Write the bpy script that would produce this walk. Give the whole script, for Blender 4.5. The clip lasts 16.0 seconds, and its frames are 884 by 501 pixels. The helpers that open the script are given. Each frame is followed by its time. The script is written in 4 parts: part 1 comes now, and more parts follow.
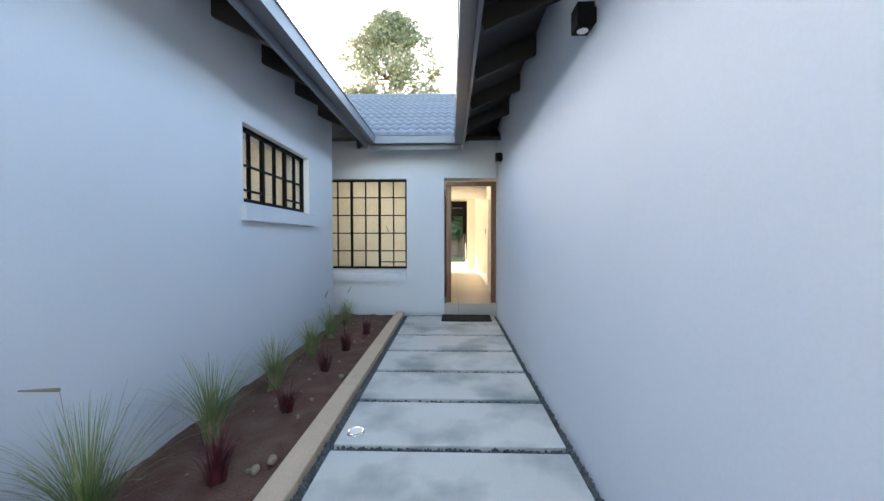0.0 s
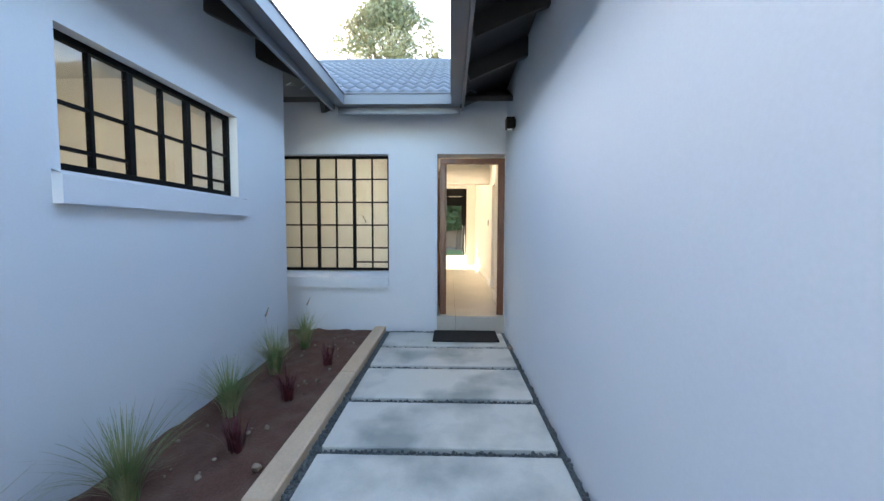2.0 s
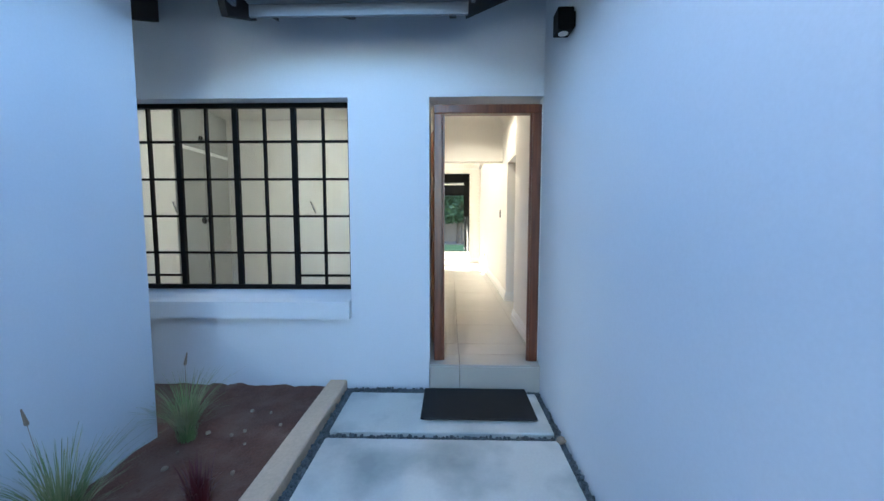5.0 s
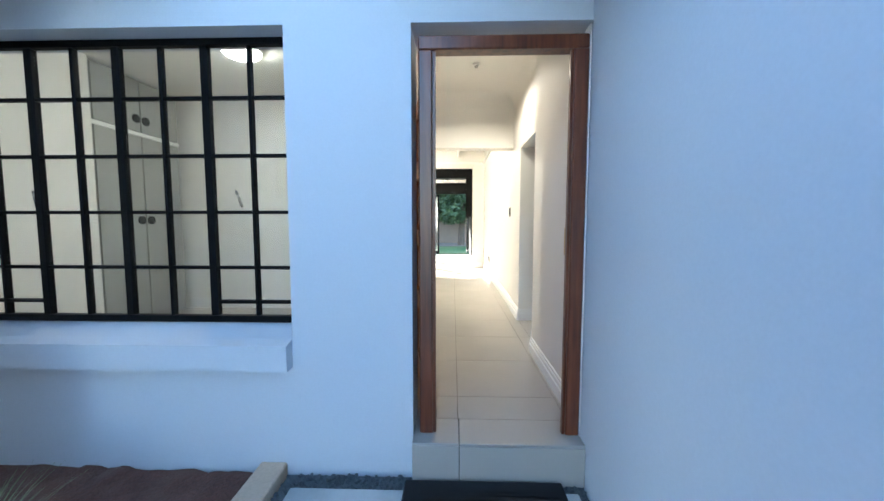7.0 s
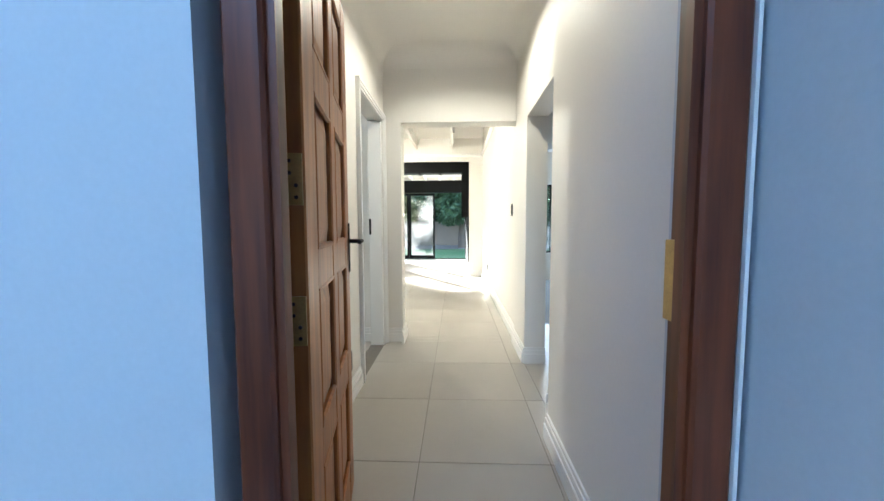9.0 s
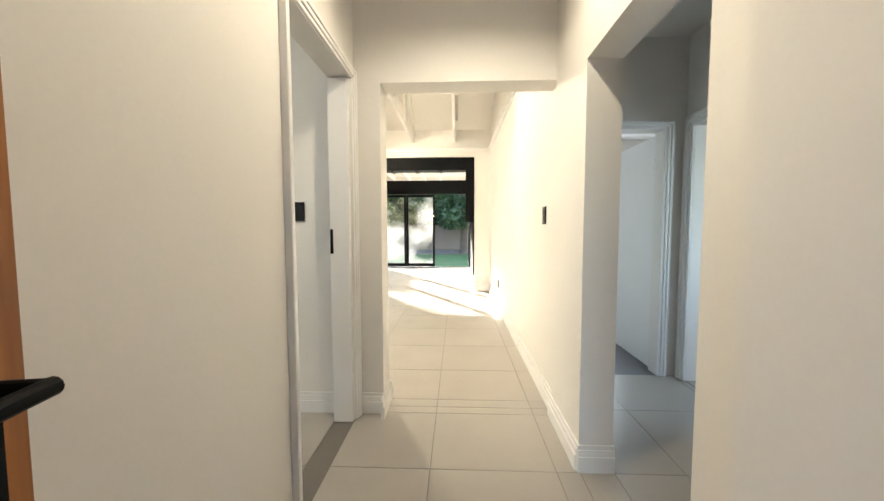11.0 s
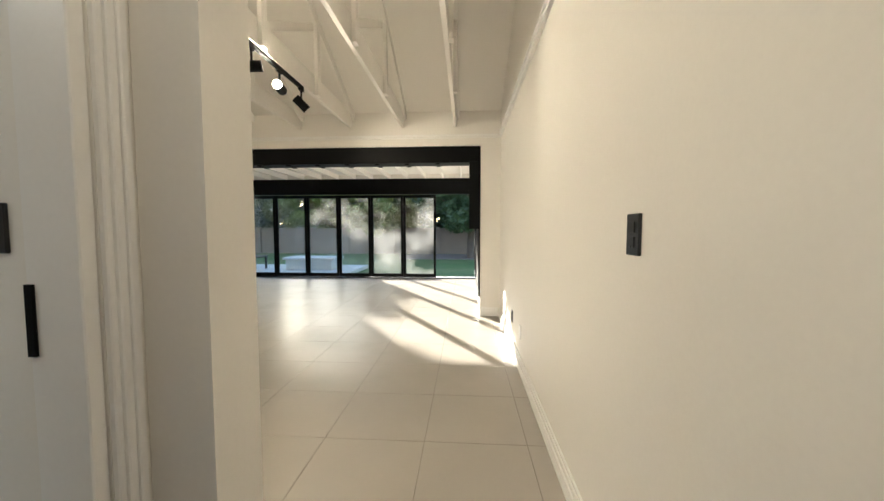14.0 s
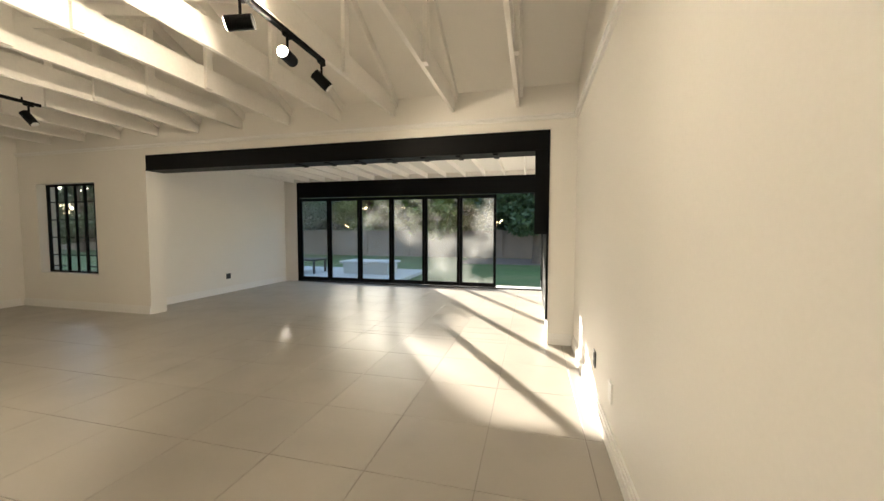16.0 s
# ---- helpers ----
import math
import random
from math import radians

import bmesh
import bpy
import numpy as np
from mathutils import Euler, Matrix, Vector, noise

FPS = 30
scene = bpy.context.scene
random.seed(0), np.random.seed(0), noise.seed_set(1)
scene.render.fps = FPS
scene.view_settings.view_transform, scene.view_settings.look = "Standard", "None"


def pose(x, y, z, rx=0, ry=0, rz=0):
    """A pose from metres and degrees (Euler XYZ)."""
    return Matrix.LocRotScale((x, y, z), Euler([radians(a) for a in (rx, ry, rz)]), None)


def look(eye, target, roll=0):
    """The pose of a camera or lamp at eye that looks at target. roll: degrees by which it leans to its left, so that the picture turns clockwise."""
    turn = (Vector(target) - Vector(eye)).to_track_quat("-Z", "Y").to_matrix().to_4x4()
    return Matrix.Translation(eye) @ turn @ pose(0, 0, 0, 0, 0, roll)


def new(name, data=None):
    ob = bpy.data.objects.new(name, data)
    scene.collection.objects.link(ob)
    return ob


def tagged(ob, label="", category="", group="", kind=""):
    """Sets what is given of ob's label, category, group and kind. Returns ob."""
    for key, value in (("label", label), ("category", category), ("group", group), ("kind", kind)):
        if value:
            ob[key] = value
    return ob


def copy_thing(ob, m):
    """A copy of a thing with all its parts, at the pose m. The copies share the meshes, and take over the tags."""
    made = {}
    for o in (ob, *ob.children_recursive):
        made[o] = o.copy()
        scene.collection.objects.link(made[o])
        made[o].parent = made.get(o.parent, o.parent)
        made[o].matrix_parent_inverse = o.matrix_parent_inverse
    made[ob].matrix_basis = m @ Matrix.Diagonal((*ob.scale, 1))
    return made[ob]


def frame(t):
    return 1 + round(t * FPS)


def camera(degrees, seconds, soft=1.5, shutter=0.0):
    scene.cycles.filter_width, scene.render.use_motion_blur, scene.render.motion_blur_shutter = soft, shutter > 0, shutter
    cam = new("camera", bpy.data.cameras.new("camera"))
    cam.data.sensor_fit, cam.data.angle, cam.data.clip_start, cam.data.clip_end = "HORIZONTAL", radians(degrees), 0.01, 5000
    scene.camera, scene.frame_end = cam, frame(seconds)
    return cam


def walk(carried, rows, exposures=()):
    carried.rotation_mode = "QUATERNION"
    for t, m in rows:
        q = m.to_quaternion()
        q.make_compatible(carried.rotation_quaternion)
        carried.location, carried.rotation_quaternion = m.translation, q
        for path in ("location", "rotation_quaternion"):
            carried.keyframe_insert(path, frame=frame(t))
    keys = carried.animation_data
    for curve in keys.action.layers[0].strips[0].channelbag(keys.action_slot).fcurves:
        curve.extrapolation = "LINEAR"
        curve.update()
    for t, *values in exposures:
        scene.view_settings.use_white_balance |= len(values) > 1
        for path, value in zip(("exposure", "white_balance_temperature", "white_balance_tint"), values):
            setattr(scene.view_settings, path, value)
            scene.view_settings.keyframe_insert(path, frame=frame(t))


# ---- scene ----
cam = camera(101.9, 16.0)
PATH = [
    (0, (0.008, 0.570, 1.223), (-0.045, 2.525, 1.165), 0.0),
    (0.5, (0.008, 0.890, 1.211), (-0.043, 2.844, 1.146), 0.0),
    (1, (-0.030, 1.249, 1.229), (-0.074, 3.204, 1.150), 0.1),
    (1.5, (-0.025, 1.580, 1.233), (-0.065, 3.533, 1.135), 0.1),
    (2, (0.055, 1.891, 1.271), (0.008, 3.844, 1.161), 0.2),
    (2.5, (0.039, 2.212, 1.267), (-0.006, 4.163, 1.137), 0.3),
    (3, (0.023, 2.549, 1.291), (-0.018, 4.499, 1.146), 0.2),
    (3.5, (0.057, 2.896, 1.265), (0.018, 4.847, 1.115), 0.1),
    (6, (0.034, 4.131, 1.298), (-0.018, 6.081, 1.150), 0.0),
    (6.5, (0.028, 4.398, 1.302), (-0.025, 6.347, 1.157), 0.0),
    (7, (0.086, 4.661, 1.274), (0.027, 6.611, 1.129), -0.0),
    (7.5, (0.193, 4.944, 1.279), (0.122, 6.894, 1.137), -0.7),
    (8, (0.218, 5.259, 1.265), (0.149, 7.208, 1.125), -0.3),
    (8.5, (0.231, 5.564, 1.278), (0.157, 7.514, 1.140), -0.9),
    (9, (0.287, 5.868, 1.280), (0.210, 7.817, 1.143), -0.2),
    (9.5, (0.289, 6.128, 1.288), (0.212, 8.078, 1.154), -0.6),
    (10, (0.271, 6.457, 1.284), (0.196, 8.407, 1.154), -0.3),
    (12.5, (0.237, 7.639, 1.465), (0.152, 9.589, 1.345), -0.1),
    (13, (0.265, 7.898, 1.451), (0.176, 9.848, 1.332), -0.1),
    (13.5, (0.329, 8.170, 1.445), (0.236, 10.120, 1.329), 0.2),
    (14, (0.356, 8.406, 1.446), (0.226, 10.354, 1.329), 0.0),
    (14.5, (0.348, 8.660, 1.462), (0.163, 10.603, 1.350), 0.0),
    (15, (0.380, 8.905, 1.456), (0.136, 10.843, 1.342), 0.8),
    (15.5, (0.404, 9.177, 1.492), (0.044, 11.097, 1.380), 0.2),
    (16, (0.373, 9.334, 1.484), (-0.100, 11.228, 1.378), 0.1),
]
EXPOSURES = [(0, 3.6, 7800, 12), (1.5, 3.65, 7600, 12), (3.5, 3.7, 6000, 6), (7, 3.85, 5700, 6), (9, 3.72, 5400, 4), (10, 3.85, 6500, 9), (12.5, 2.9, 5500, 6), (14, 2.6, 6100, 8), (16, 2.42, 6400, 9)]
walk(cam, [(t, look(eye, target, roll)) for t, eye, target, roll in PATH], EXPOSURES)

# ---- world, sun, large lights ----
SUN_TO = Vector((0.53 * 0.958, -0.848 * 0.958, -0.29)).normalized()
world = bpy.data.worlds.new("sky")
scene.world = world
world.use_nodes = True
wn = world.node_tree
sky = wn.nodes.new("ShaderNodeTexSky")
sky.sky_type = "NISHITA"
sky.sun_disc = False
sky.sun_elevation = radians(16.7)
sky.sun_rotation = math.atan2(-SUN_TO.x, -SUN_TO.y)
sky.air_density, sky.dust_density, sky.ozone_density = 1.0, 1.0, 1.5
wn.links.new(sky.outputs[0], wn.nodes["Background"].inputs[0])
wn.nodes["Background"].inputs[1].default_value = 0.15
sun = new("sun", bpy.data.lights.new("sun", "SUN"))
sun.data.energy, sun.data.angle, sun.data.color = 5.0, radians(0.6), (1.0, 0.89, 0.74)
sun.matrix_world = Matrix.Translation((-20, 40, 20)) @ SUN_TO.to_track_quat("-Z", "Y").to_matrix().to_4x4()


def lamp(name, kind, m, energy, color=(1.0, 0.84, 0.62), **more):
    ob = new(name, bpy.data.lights.new(name, kind))
    ob.data.energy, ob.data.color = energy, color
    for key, value in more.items():
        if key == "size":
            ob.data.size = value
        elif key == "size_y":
            ob.data.shape, ob.data.size_y = "RECTANGLE", value
        elif key == "spot":
            ob.data.spot_size, ob.data.spot_blend = radians(value), 0.5
        elif key == "radius":
            ob.data.shadow_soft_size = value
    ob.matrix_world = m
    return ob


# daylight in the bathroom window
lamp("bathroom_daylight", "AREA", look((3.56, 8.2, 1.6), (1.0, 8.4, 1.0)), 1.8, (0.8, 0.9, 1.0), size=1.1, size_y=0.9)
# daylight in the side room window
lamp("side_room_daylight", "AREA", look((2.55, 13.06, 1.4), (2.3, 9.0, 1.0)), 4.5, (0.86, 0.93, 1.0), size=1.1, size_y=1.2)


# ---- materials ----
def material(name, color, rough=0.6, metal=0.0, vary=0.08, scale=6.0, fine=60.0, bump=0.1, dist=0.004, second=None,
             second_scale=1.5, second_at=(0.45, 0.7), per_object=0.0, per_island=0.0, spec=0.5):
    """A procedural surface: base colour with grain at two scales, stains of a second colour, relief."""
    m = bpy.data.materials.new(name)
    m.use_nodes = True
    nt = m.node_tree
    n, l = nt.nodes, nt.links
    b = n["Principled BSDF"]
    b.inputs["Roughness"].default_value = rough
    b.inputs["Metallic"].default_value = metal
    b.inputs["Specular IOR Level"].default_value = spec
    geo = n.new("ShaderNodeNewGeometry")
    pos = geo.outputs["Position"]

    def noise_tex(s, detail=4.0):
        t = n.new("ShaderNodeTexNoise")
        t.inputs["Scale"].default_value = s
        t.inputs["Detail"].default_value = detail
        l.new(pos, t.inputs["Vector"])
        return t.outputs["Fac"]

    coarse, grain = noise_tex(scale), noise_tex(fine)
    add = n.new("ShaderNodeMath")
    add.operation = "ADD"
    l.new(coarse, add.inputs[0])
    l.new(grain, add.inputs[1])
    last = add.outputs[0]
    for amount, source in ((per_object, "object"), (per_island, "island")):
        if amount:
            out = n.new("ShaderNodeObjectInfo").outputs["Random"] if source == "object" else geo.outputs["Random Per Island"]
            mul = n.new("ShaderNodeMath")
            mul.operation = "MULTIPLY_ADD"
            mul.inputs[1].default_value = amount / max(vary, 0.01)
            l.new(out, mul.inputs[0])
            l.new(last, mul.inputs[2])
            last = mul.outputs[0]
    ramp = n.new("ShaderNodeMapRange")
    ramp.inputs["From Min"].default_value = 0.6
    ramp.inputs["From Max"].default_value = 1.4 + (per_object + per_island) / max(vary, 0.01)
    ramp.inputs["To Min"].default_value = 1 - vary
    ramp.inputs["To Max"].default_value = 1 + vary
    l.new(last, ramp.inputs["Value"])
    tint = n.new("ShaderNodeVectorMath")
    tint.operation = "SCALE"
    tint.inputs[0].default_value = color
    l.new(ramp.outputs[0], tint.inputs["Scale"])
    out = tint.outputs[0]
    if second:
        r = n.new("ShaderNodeMapRange")
        r.inputs["From Min"].default_value, r.inputs["From Max"].default_value = second_at
        l.new(noise_tex(second_scale, 6.0), r.inputs["Value"])
        mix = n.new("ShaderNodeMix")
        mix.data_type = "RGBA"
        mix.inputs[7].default_value = (*second, 1)
        l.new(r.outputs[0], mix.inputs[0])
        l.new(out, mix.inputs[6])
        out = mix.outputs[2]
    l.new(out, b.inputs["Base Color"])
    rr = n.new("ShaderNodeMapRange")
    rr.inputs["To Min"].default_value, rr.inputs["To Max"].default_value = max(rough - 0.1, 0.03), min(rough + 0.1, 1)
    l.new(coarse, rr.inputs["Value"])
    l.new(rr.outputs[0], b.inputs["Roughness"])
    if bump:
        bp = n.new("ShaderNodeBump")
        bp.inputs["Strength"].default_value = bump
        bp.inputs["Distance"].default_value = dist
        l.new(grain, bp.inputs["Height"])
        l.new(bp.outputs[0], b.inputs["Normal"])
    return m


def wood_material(name, dark, light, rough=0.35):
    m = material(name, light, rough, vary=0.12, bump=0.05)
    n, l = m.node_tree.nodes, m.node_tree.links
    wave = n.new("ShaderNodeTexNoise")
    wave.inputs["Scale"].default_value, wave.inputs["Detail"].default_value = 3.0, 6.0
    stretch = n.new("ShaderNodeMapping")
    stretch.inputs["Scale"].default_value = (14, 14, 0.9)
    l.new(n["Geometry"].outputs["Position"], stretch.inputs["Vector"])
    l.new(stretch.outputs[0], wave.inputs["Vector"])
    mix = n.new("ShaderNodeMix")
    mix.data_type = "RGBA"
    mix.inputs[6].default_value, mix.inputs[7].default_value = (*dark, 1), (*light, 1)
    r = n.new("ShaderNodeMapRange")
    r.inputs["From Min"].default_value, r.inputs["From Max"].default_value = 0.3, 0.65
    l.new(wave.outputs["Fac"], r.inputs["Value"])
    l.new(r.outputs[0], mix.inputs[0])
    l.new(mix.outputs[2], n["Principled BSDF"].inputs["Base Color"])
    return m


def glass_material(name, dirt=0.0, dirt_scale=1.2):
    m = bpy.data.materials.new(name)
    m.use_nodes = True
    n, l = m.node_tree.nodes, m.node_tree.links
    n.remove(n["Principled BSDF"])
    clear, gloss, fres = n.new("ShaderNodeBsdfTransparent"), n.new("ShaderNodeBsdfGlossy"), n.new("ShaderNodeMath")
    clear.inputs[0].default_value = (0.93, 0.95, 0.94, 1)
    gloss.inputs["Roughness"].default_value = 0.02
    edge, rim = n.new("ShaderNodeLayerWeight"), n.new("ShaderNodeMath")
    edge.inputs["Blend"].default_value = 0.5
    rim.operation, rim.inputs[1].default_value = "POWER", 4.0
    fres.operation, fres.inputs[1].default_value, fres.inputs[2].default_value = "MULTIPLY_ADD", 0.7, 0.04
    l.new(edge.outputs["Facing"], rim.inputs[0])
    l.new(rim.outputs[0], fres.inputs[0])
    mix = n.new("ShaderNodeMixShader")
    l.new(fres.outputs[0], mix.inputs[0])
    l.new(clear.outputs[0], mix.inputs[1])
    l.new(gloss.outputs[0], mix.inputs[2])
    last = mix.outputs[0]
    if dirt:
        geo = n.new("ShaderNodeNewGeometry")
        t = n.new("ShaderNodeTexNoise")
        t.inputs["Scale"].default_value, t.inputs["Detail"].default_value = dirt_scale, 5.0
        l.new(geo.outputs["Position"], t.inputs["Vector"])
        r = n.new("ShaderNodeMapRange")
        r.inputs["From Min"].default_value, r.inputs["From Max"].default_value = 0.42, 0.72
        r.inputs["To Max"].default_value = dirt
        l.new(t.outputs["Fac"], r.inputs["Value"])
        smear, mix2 = n.new("ShaderNodeBsdfTranslucent"), n.new("ShaderNodeMixShader")
        smear.inputs[0].default_value = (0.8, 0.8, 0.78, 1)
        l.new(r.outputs[0], mix2.inputs[0])
        l.new(last, mix2.inputs[1])
        l.new(smear.outputs[0], mix2.inputs[2])
        last = mix2.outputs[0]
    l.new(last, n["Material Output"].inputs[0])
    return m


def glow_material(name, color, strength):
    m = bpy.data.materials.new(name)
    m.use_nodes = True
    b = m.node_tree.nodes["Principled BSDF"]
    b.inputs["Emission Color"].default_value = (*color, 1)
    b.inputs["Emission Strength"].default_value = strength
    return m


STUCCO = material("grey_painted_plaster", (0.57, 0.60, 0.645), 0.75, vary=0.035, scale=0.9, fine=90, bump=0.12, dist=0.003)
PAINT = material("white_wall_paint", (0.80, 0.775, 0.73), 0.6, vary=0.02, scale=1.3, fine=70, bump=0.06, dist=0.002)
TRIM = material("white_gloss_trim", (0.82, 0.81, 0.79), 0.35, vary=0.02, scale=4, fine=80, bump=0.03)
TIMBER_WHITE = material("white_painted_timber", (0.80, 0.775, 0.73), 0.5, vary=0.05, scale=3, fine=40, bump=0.1)
BLACK = material("black_painted_steel", (0.004, 0.0045, 0.005), 0.5, vary=0.2, scale=8, fine=90, bump=0.05, spec=0.1)
DARK_TIMBER = material("dark_stained_timber", (0.022, 0.019, 0.018), 0.6, vary=0.2, scale=6, fine=40, bump=0.15)
SOFFIT = material("dark_roof_underlay", (0.03, 0.028, 0.03), 0.7, vary=0.2, scale=5, fine=30, bump=0.1)
GUTTER = material("slate_grey_gutter_metal", (0.13, 0.14, 0.16), 0.4, vary=0.06, scale=3, fine=50, bump=0.03)
ROOF = material("slate_grey_concrete_tile", (0.105, 0.12, 0.145), 0.5, vary=0.12, scale=4, fine=90, bump=0.25, per_object=0.06)
MAHOGANY = wood_material("varnished_mahogany", (0.06, 0.014, 0.006), (0.16, 0.042, 0.014), 0.35)
DOORWOOD = wood_material("varnished_meranti", (0.21, 0.062, 0.012), (0.40, 0.145, 0.030), 0.42)
CONCRETE = material("trowelled_concrete", (0.60, 0.59, 0.545), 0.62, vary=0.1, scale=3, fine=70, bump=0.12, second=(0.29, 0.315, 0.30),
                    second_scale=1.7, second_at=(0.47, 0.66), per_object=0.04)
KERB = material("buff_kerb_concrete", (0.60, 0.44, 0.31), 0.8, vary=0.12, scale=5, fine=60, bump=0.25)
STONE_DARK = material("dark_crushed_stone", (0.10, 0.115, 0.12), 0.7, vary=0.3, scale=30, fine=120, bump=0.3, per_island=0.35)
SOIL = material("red_brown_soil", (0.115, 0.05, 0.034), 0.95, vary=0.35, scale=9, fine=70, bump=0.8, dist=0.015, second=(0.15, 0.085, 0.06),
                second_scale=5)
PEBBLE = material("pale_pebble", (0.26, 0.20, 0.15), 0.8, vary=0.2, scale=10, fine=60, bump=0.2, per_object=0.1)
MAT_RUBBER = material("black_rubber_mat", (0.012, 0.012, 0.013), 0.85, vary=0.3, scale=60, fine=200, bump=0.6)
FLOOR_TILE = material("beige_porcelain_tile", (0.40, 0.37, 0.325), 0.34, vary=0.05, scale=2.2, fine=45, bump=0.02, dist=0.001, per_object=0.09,
                      second=(0.35, 0.325, 0.285), second_scale=1.1)
GROUT = material("grey_grout", (0.17, 0.155, 0.135), 0.9, vary=0.1, scale=10, fine=90, bump=0.1)
WALL_TILE = material("pale_grey_wall_tile", (0.50, 0.50, 0.49), 0.4, vary=0.03, scale=3, fine=40, bump=0.01, per_object=0.03)
GREY_FLOOR = material("grey_carpet_floor", (0.20, 0.20, 0.21), 0.85, vary=0.08, scale=20, fine=200, bump=0.3)
CUPBOARD = material("grey_cupboard_board", (0.33, 0.33, 0.31), 0.5, vary=0.03, scale=2, fine=60, bump=0.02)
BRASS = material("worn_brass", (0.52, 0.36, 0.14), 0.35, 0.9, vary=0.2, scale=40, fine=200, bump=0.1)
SWITCH = material("black_switch_plastic", (0.015, 0.015, 0.016), 0.3, vary=0.1, scale=20, fine=90, bump=0.02)
CHROME = material("brushed_chrome", (0.6, 0.6, 0.6), 0.25, 1.0, vary=0.06, scale=20, fine=120, bump=0.02)
BLADE = material("green_grass_blade", (0.15, 0.215, 0.075), 0.55, vary=0.3, scale=20, fine=60, bump=0.0, per_island=0.25, second=(0.36, 0.34, 0.19), second_scale=7)
RED_LEAF = material("dark_red_leaf", (0.085, 0.012, 0.018), 0.5, vary=0.3, scale=20, fine=60, bump=0.0, per_island=0.3)
LEAF = material("dark_tree_leaf", (0.045, 0.07, 0.022), 0.6, vary=0.3, scale=1.0, fine=6, bump=0.0, per_island=0.35)
# brighter yellow copy of the tree leaf; its sunlit look is in the colour
SUNNY_LEAF = material("sunlit_yellow_green_leaf", (0.14, 0.16, 0.03), 0.6, vary=0.3, scale=1.0, fine=6, bump=0.0, per_island=0.3)
NEEDLE = material("pine_needle", (0.17, 0.19, 0.115), 0.6, vary=0.3, scale=0.4, fine=3, bump=0.0, per_island=0.35, second=(0.30, 0.26, 0.16), second_scale=0.25)
BARK = material("brown_bark", (0.10, 0.065, 0.045), 0.9, vary=0.25, scale=4, fine=20, bump=0.6, dist=0.02)
LAWN = material("mown_lawn", (0.07, 0.12, 0.025), 0.8, vary=0.25, scale=1.5, fine=40, bump=0.5, dist=0.02, second=(0.14, 0.15, 0.05), second_scale=0.5)
GARDEN_WALL = material("weathered_boundary_wall", (0.18, 0.125, 0.095), 0.85, vary=0.15, scale=1.5, fine=25, bump=0.3)
PAVING = material("pale_paving", (0.48, 0.47, 0.44), 0.8, vary=0.1, scale=3, fine=40, bump=0.15)
GLASS = glass_material("clear_window_glass", 0.04, 2.0)
DOOR_GLASS = glass_material("smeared_door_glass", 0.075, 1.3)
LAMP_GLOW = glow_material("lit_lamp_lens", (1.0, 0.84, 0.58), 30.0)
CEILING_GLOW = glow_material("lit_ceiling_diffuser", (1.0, 0.93, 0.80), 7.0)


# ---- mesh helpers ----
def box_into(bm, x0, x1, y0, y1, z0, z1, bevel=0.0):
    made = bmesh.ops.create_cube(bm, size=1.0, matrix=Matrix.Translation(((x0 + x1) / 2, (y0 + y1) / 2, (z0 + z1) / 2))
                                 @ Matrix.Diagonal((abs(x1 - x0), abs(y1 - y0), abs(z1 - z0), 1)))
    if bevel:
        edges = list({e for v in made["verts"] for e in v.link_edges})
        bmesh.ops.bevel(bm, geom=edges, offset=bevel, segments=1, affect="EDGES")
    return bm


def box(x0, x1, y0, y1, z0, z1, bevel=0.0):
    return box_into(bmesh.new(), x0, x1, y0, y1, z0, z1, bevel)


def beam_into(bm, a, b, width, depth, up=(0, 0, 1), bevel=0.0):
    """A bar of rectangular section from a to b."""
    a, b = Vector(a), Vector(b)
    way = (b - a).normalized()
    side = way.cross(Vector(up)).normalized()
    top = side.cross(way)
    m = Matrix((side, way, top)).transposed().to_4x4()
    m.translation = (a + b) / 2
    made = bmesh.ops.create_cube(bm, size=1.0, matrix=m @ Matrix.Diagonal((width, (b - a).length, depth, 1)))
    if bevel:
        bmesh.ops.bevel(bm, geom=list({e for v in made["verts"] for e in v.link_edges}), offset=bevel, segments=1, affect="EDGES")
    return bm


def rod_into(bm, a, b, r0, r1=None, sides=12, caps=True):
    a, b = Vector(a), Vector(b)
    m = (b - a).to_track_quat("Z", "Y").to_matrix().to_4x4()
    m.translation = (a + b) / 2
    bmesh.ops.create_cone(bm, cap_ends=caps, segments=sides, radius1=r0, radius2=r0 if r1 is None else r1, depth=(b - a).length, matrix=m)
    return bm


def prism_into(bm, outline, axis, lo, hi):
    """Extrude a 2D outline along axis x (outline in y, z) or y (outline in x, z)."""
    def at(p, v):
        return (v, p[0], p[1]) if axis == "x" else (p[0], v, p[1])
    rings = [[bm.verts.new(at(p, v)) for p in outline] for v in (lo, hi)]
    n = len(outline)
    for i in range(n):
        bm.faces.new((rings[0][i], rings[0][(i + 1) % n], rings[1][(i + 1) % n], rings[1][i]))
    bm.faces.new(rings[0])
    bm.faces.new(rings[1][::-1])
    bmesh.ops.recalc_face_normals(bm, faces=bm.faces)
    return bm


def mesh_of(name, bm, mat, smooth=False):
    me = bpy.data.meshes.new(name)
    bm.to_mesh(me)
    bm.free()
    if mat:
        me.materials.append(mat)
    if smooth:
        for p in me.polygons:
            p.use_smooth = True
    return me


def part(name, bm, mat, parent=None, label="", smooth=False):
    ob = new(name, mesh_of(name, bm, mat, smooth))
    ob.parent = parent
    if label:
        ob["label"] = label
    return ob


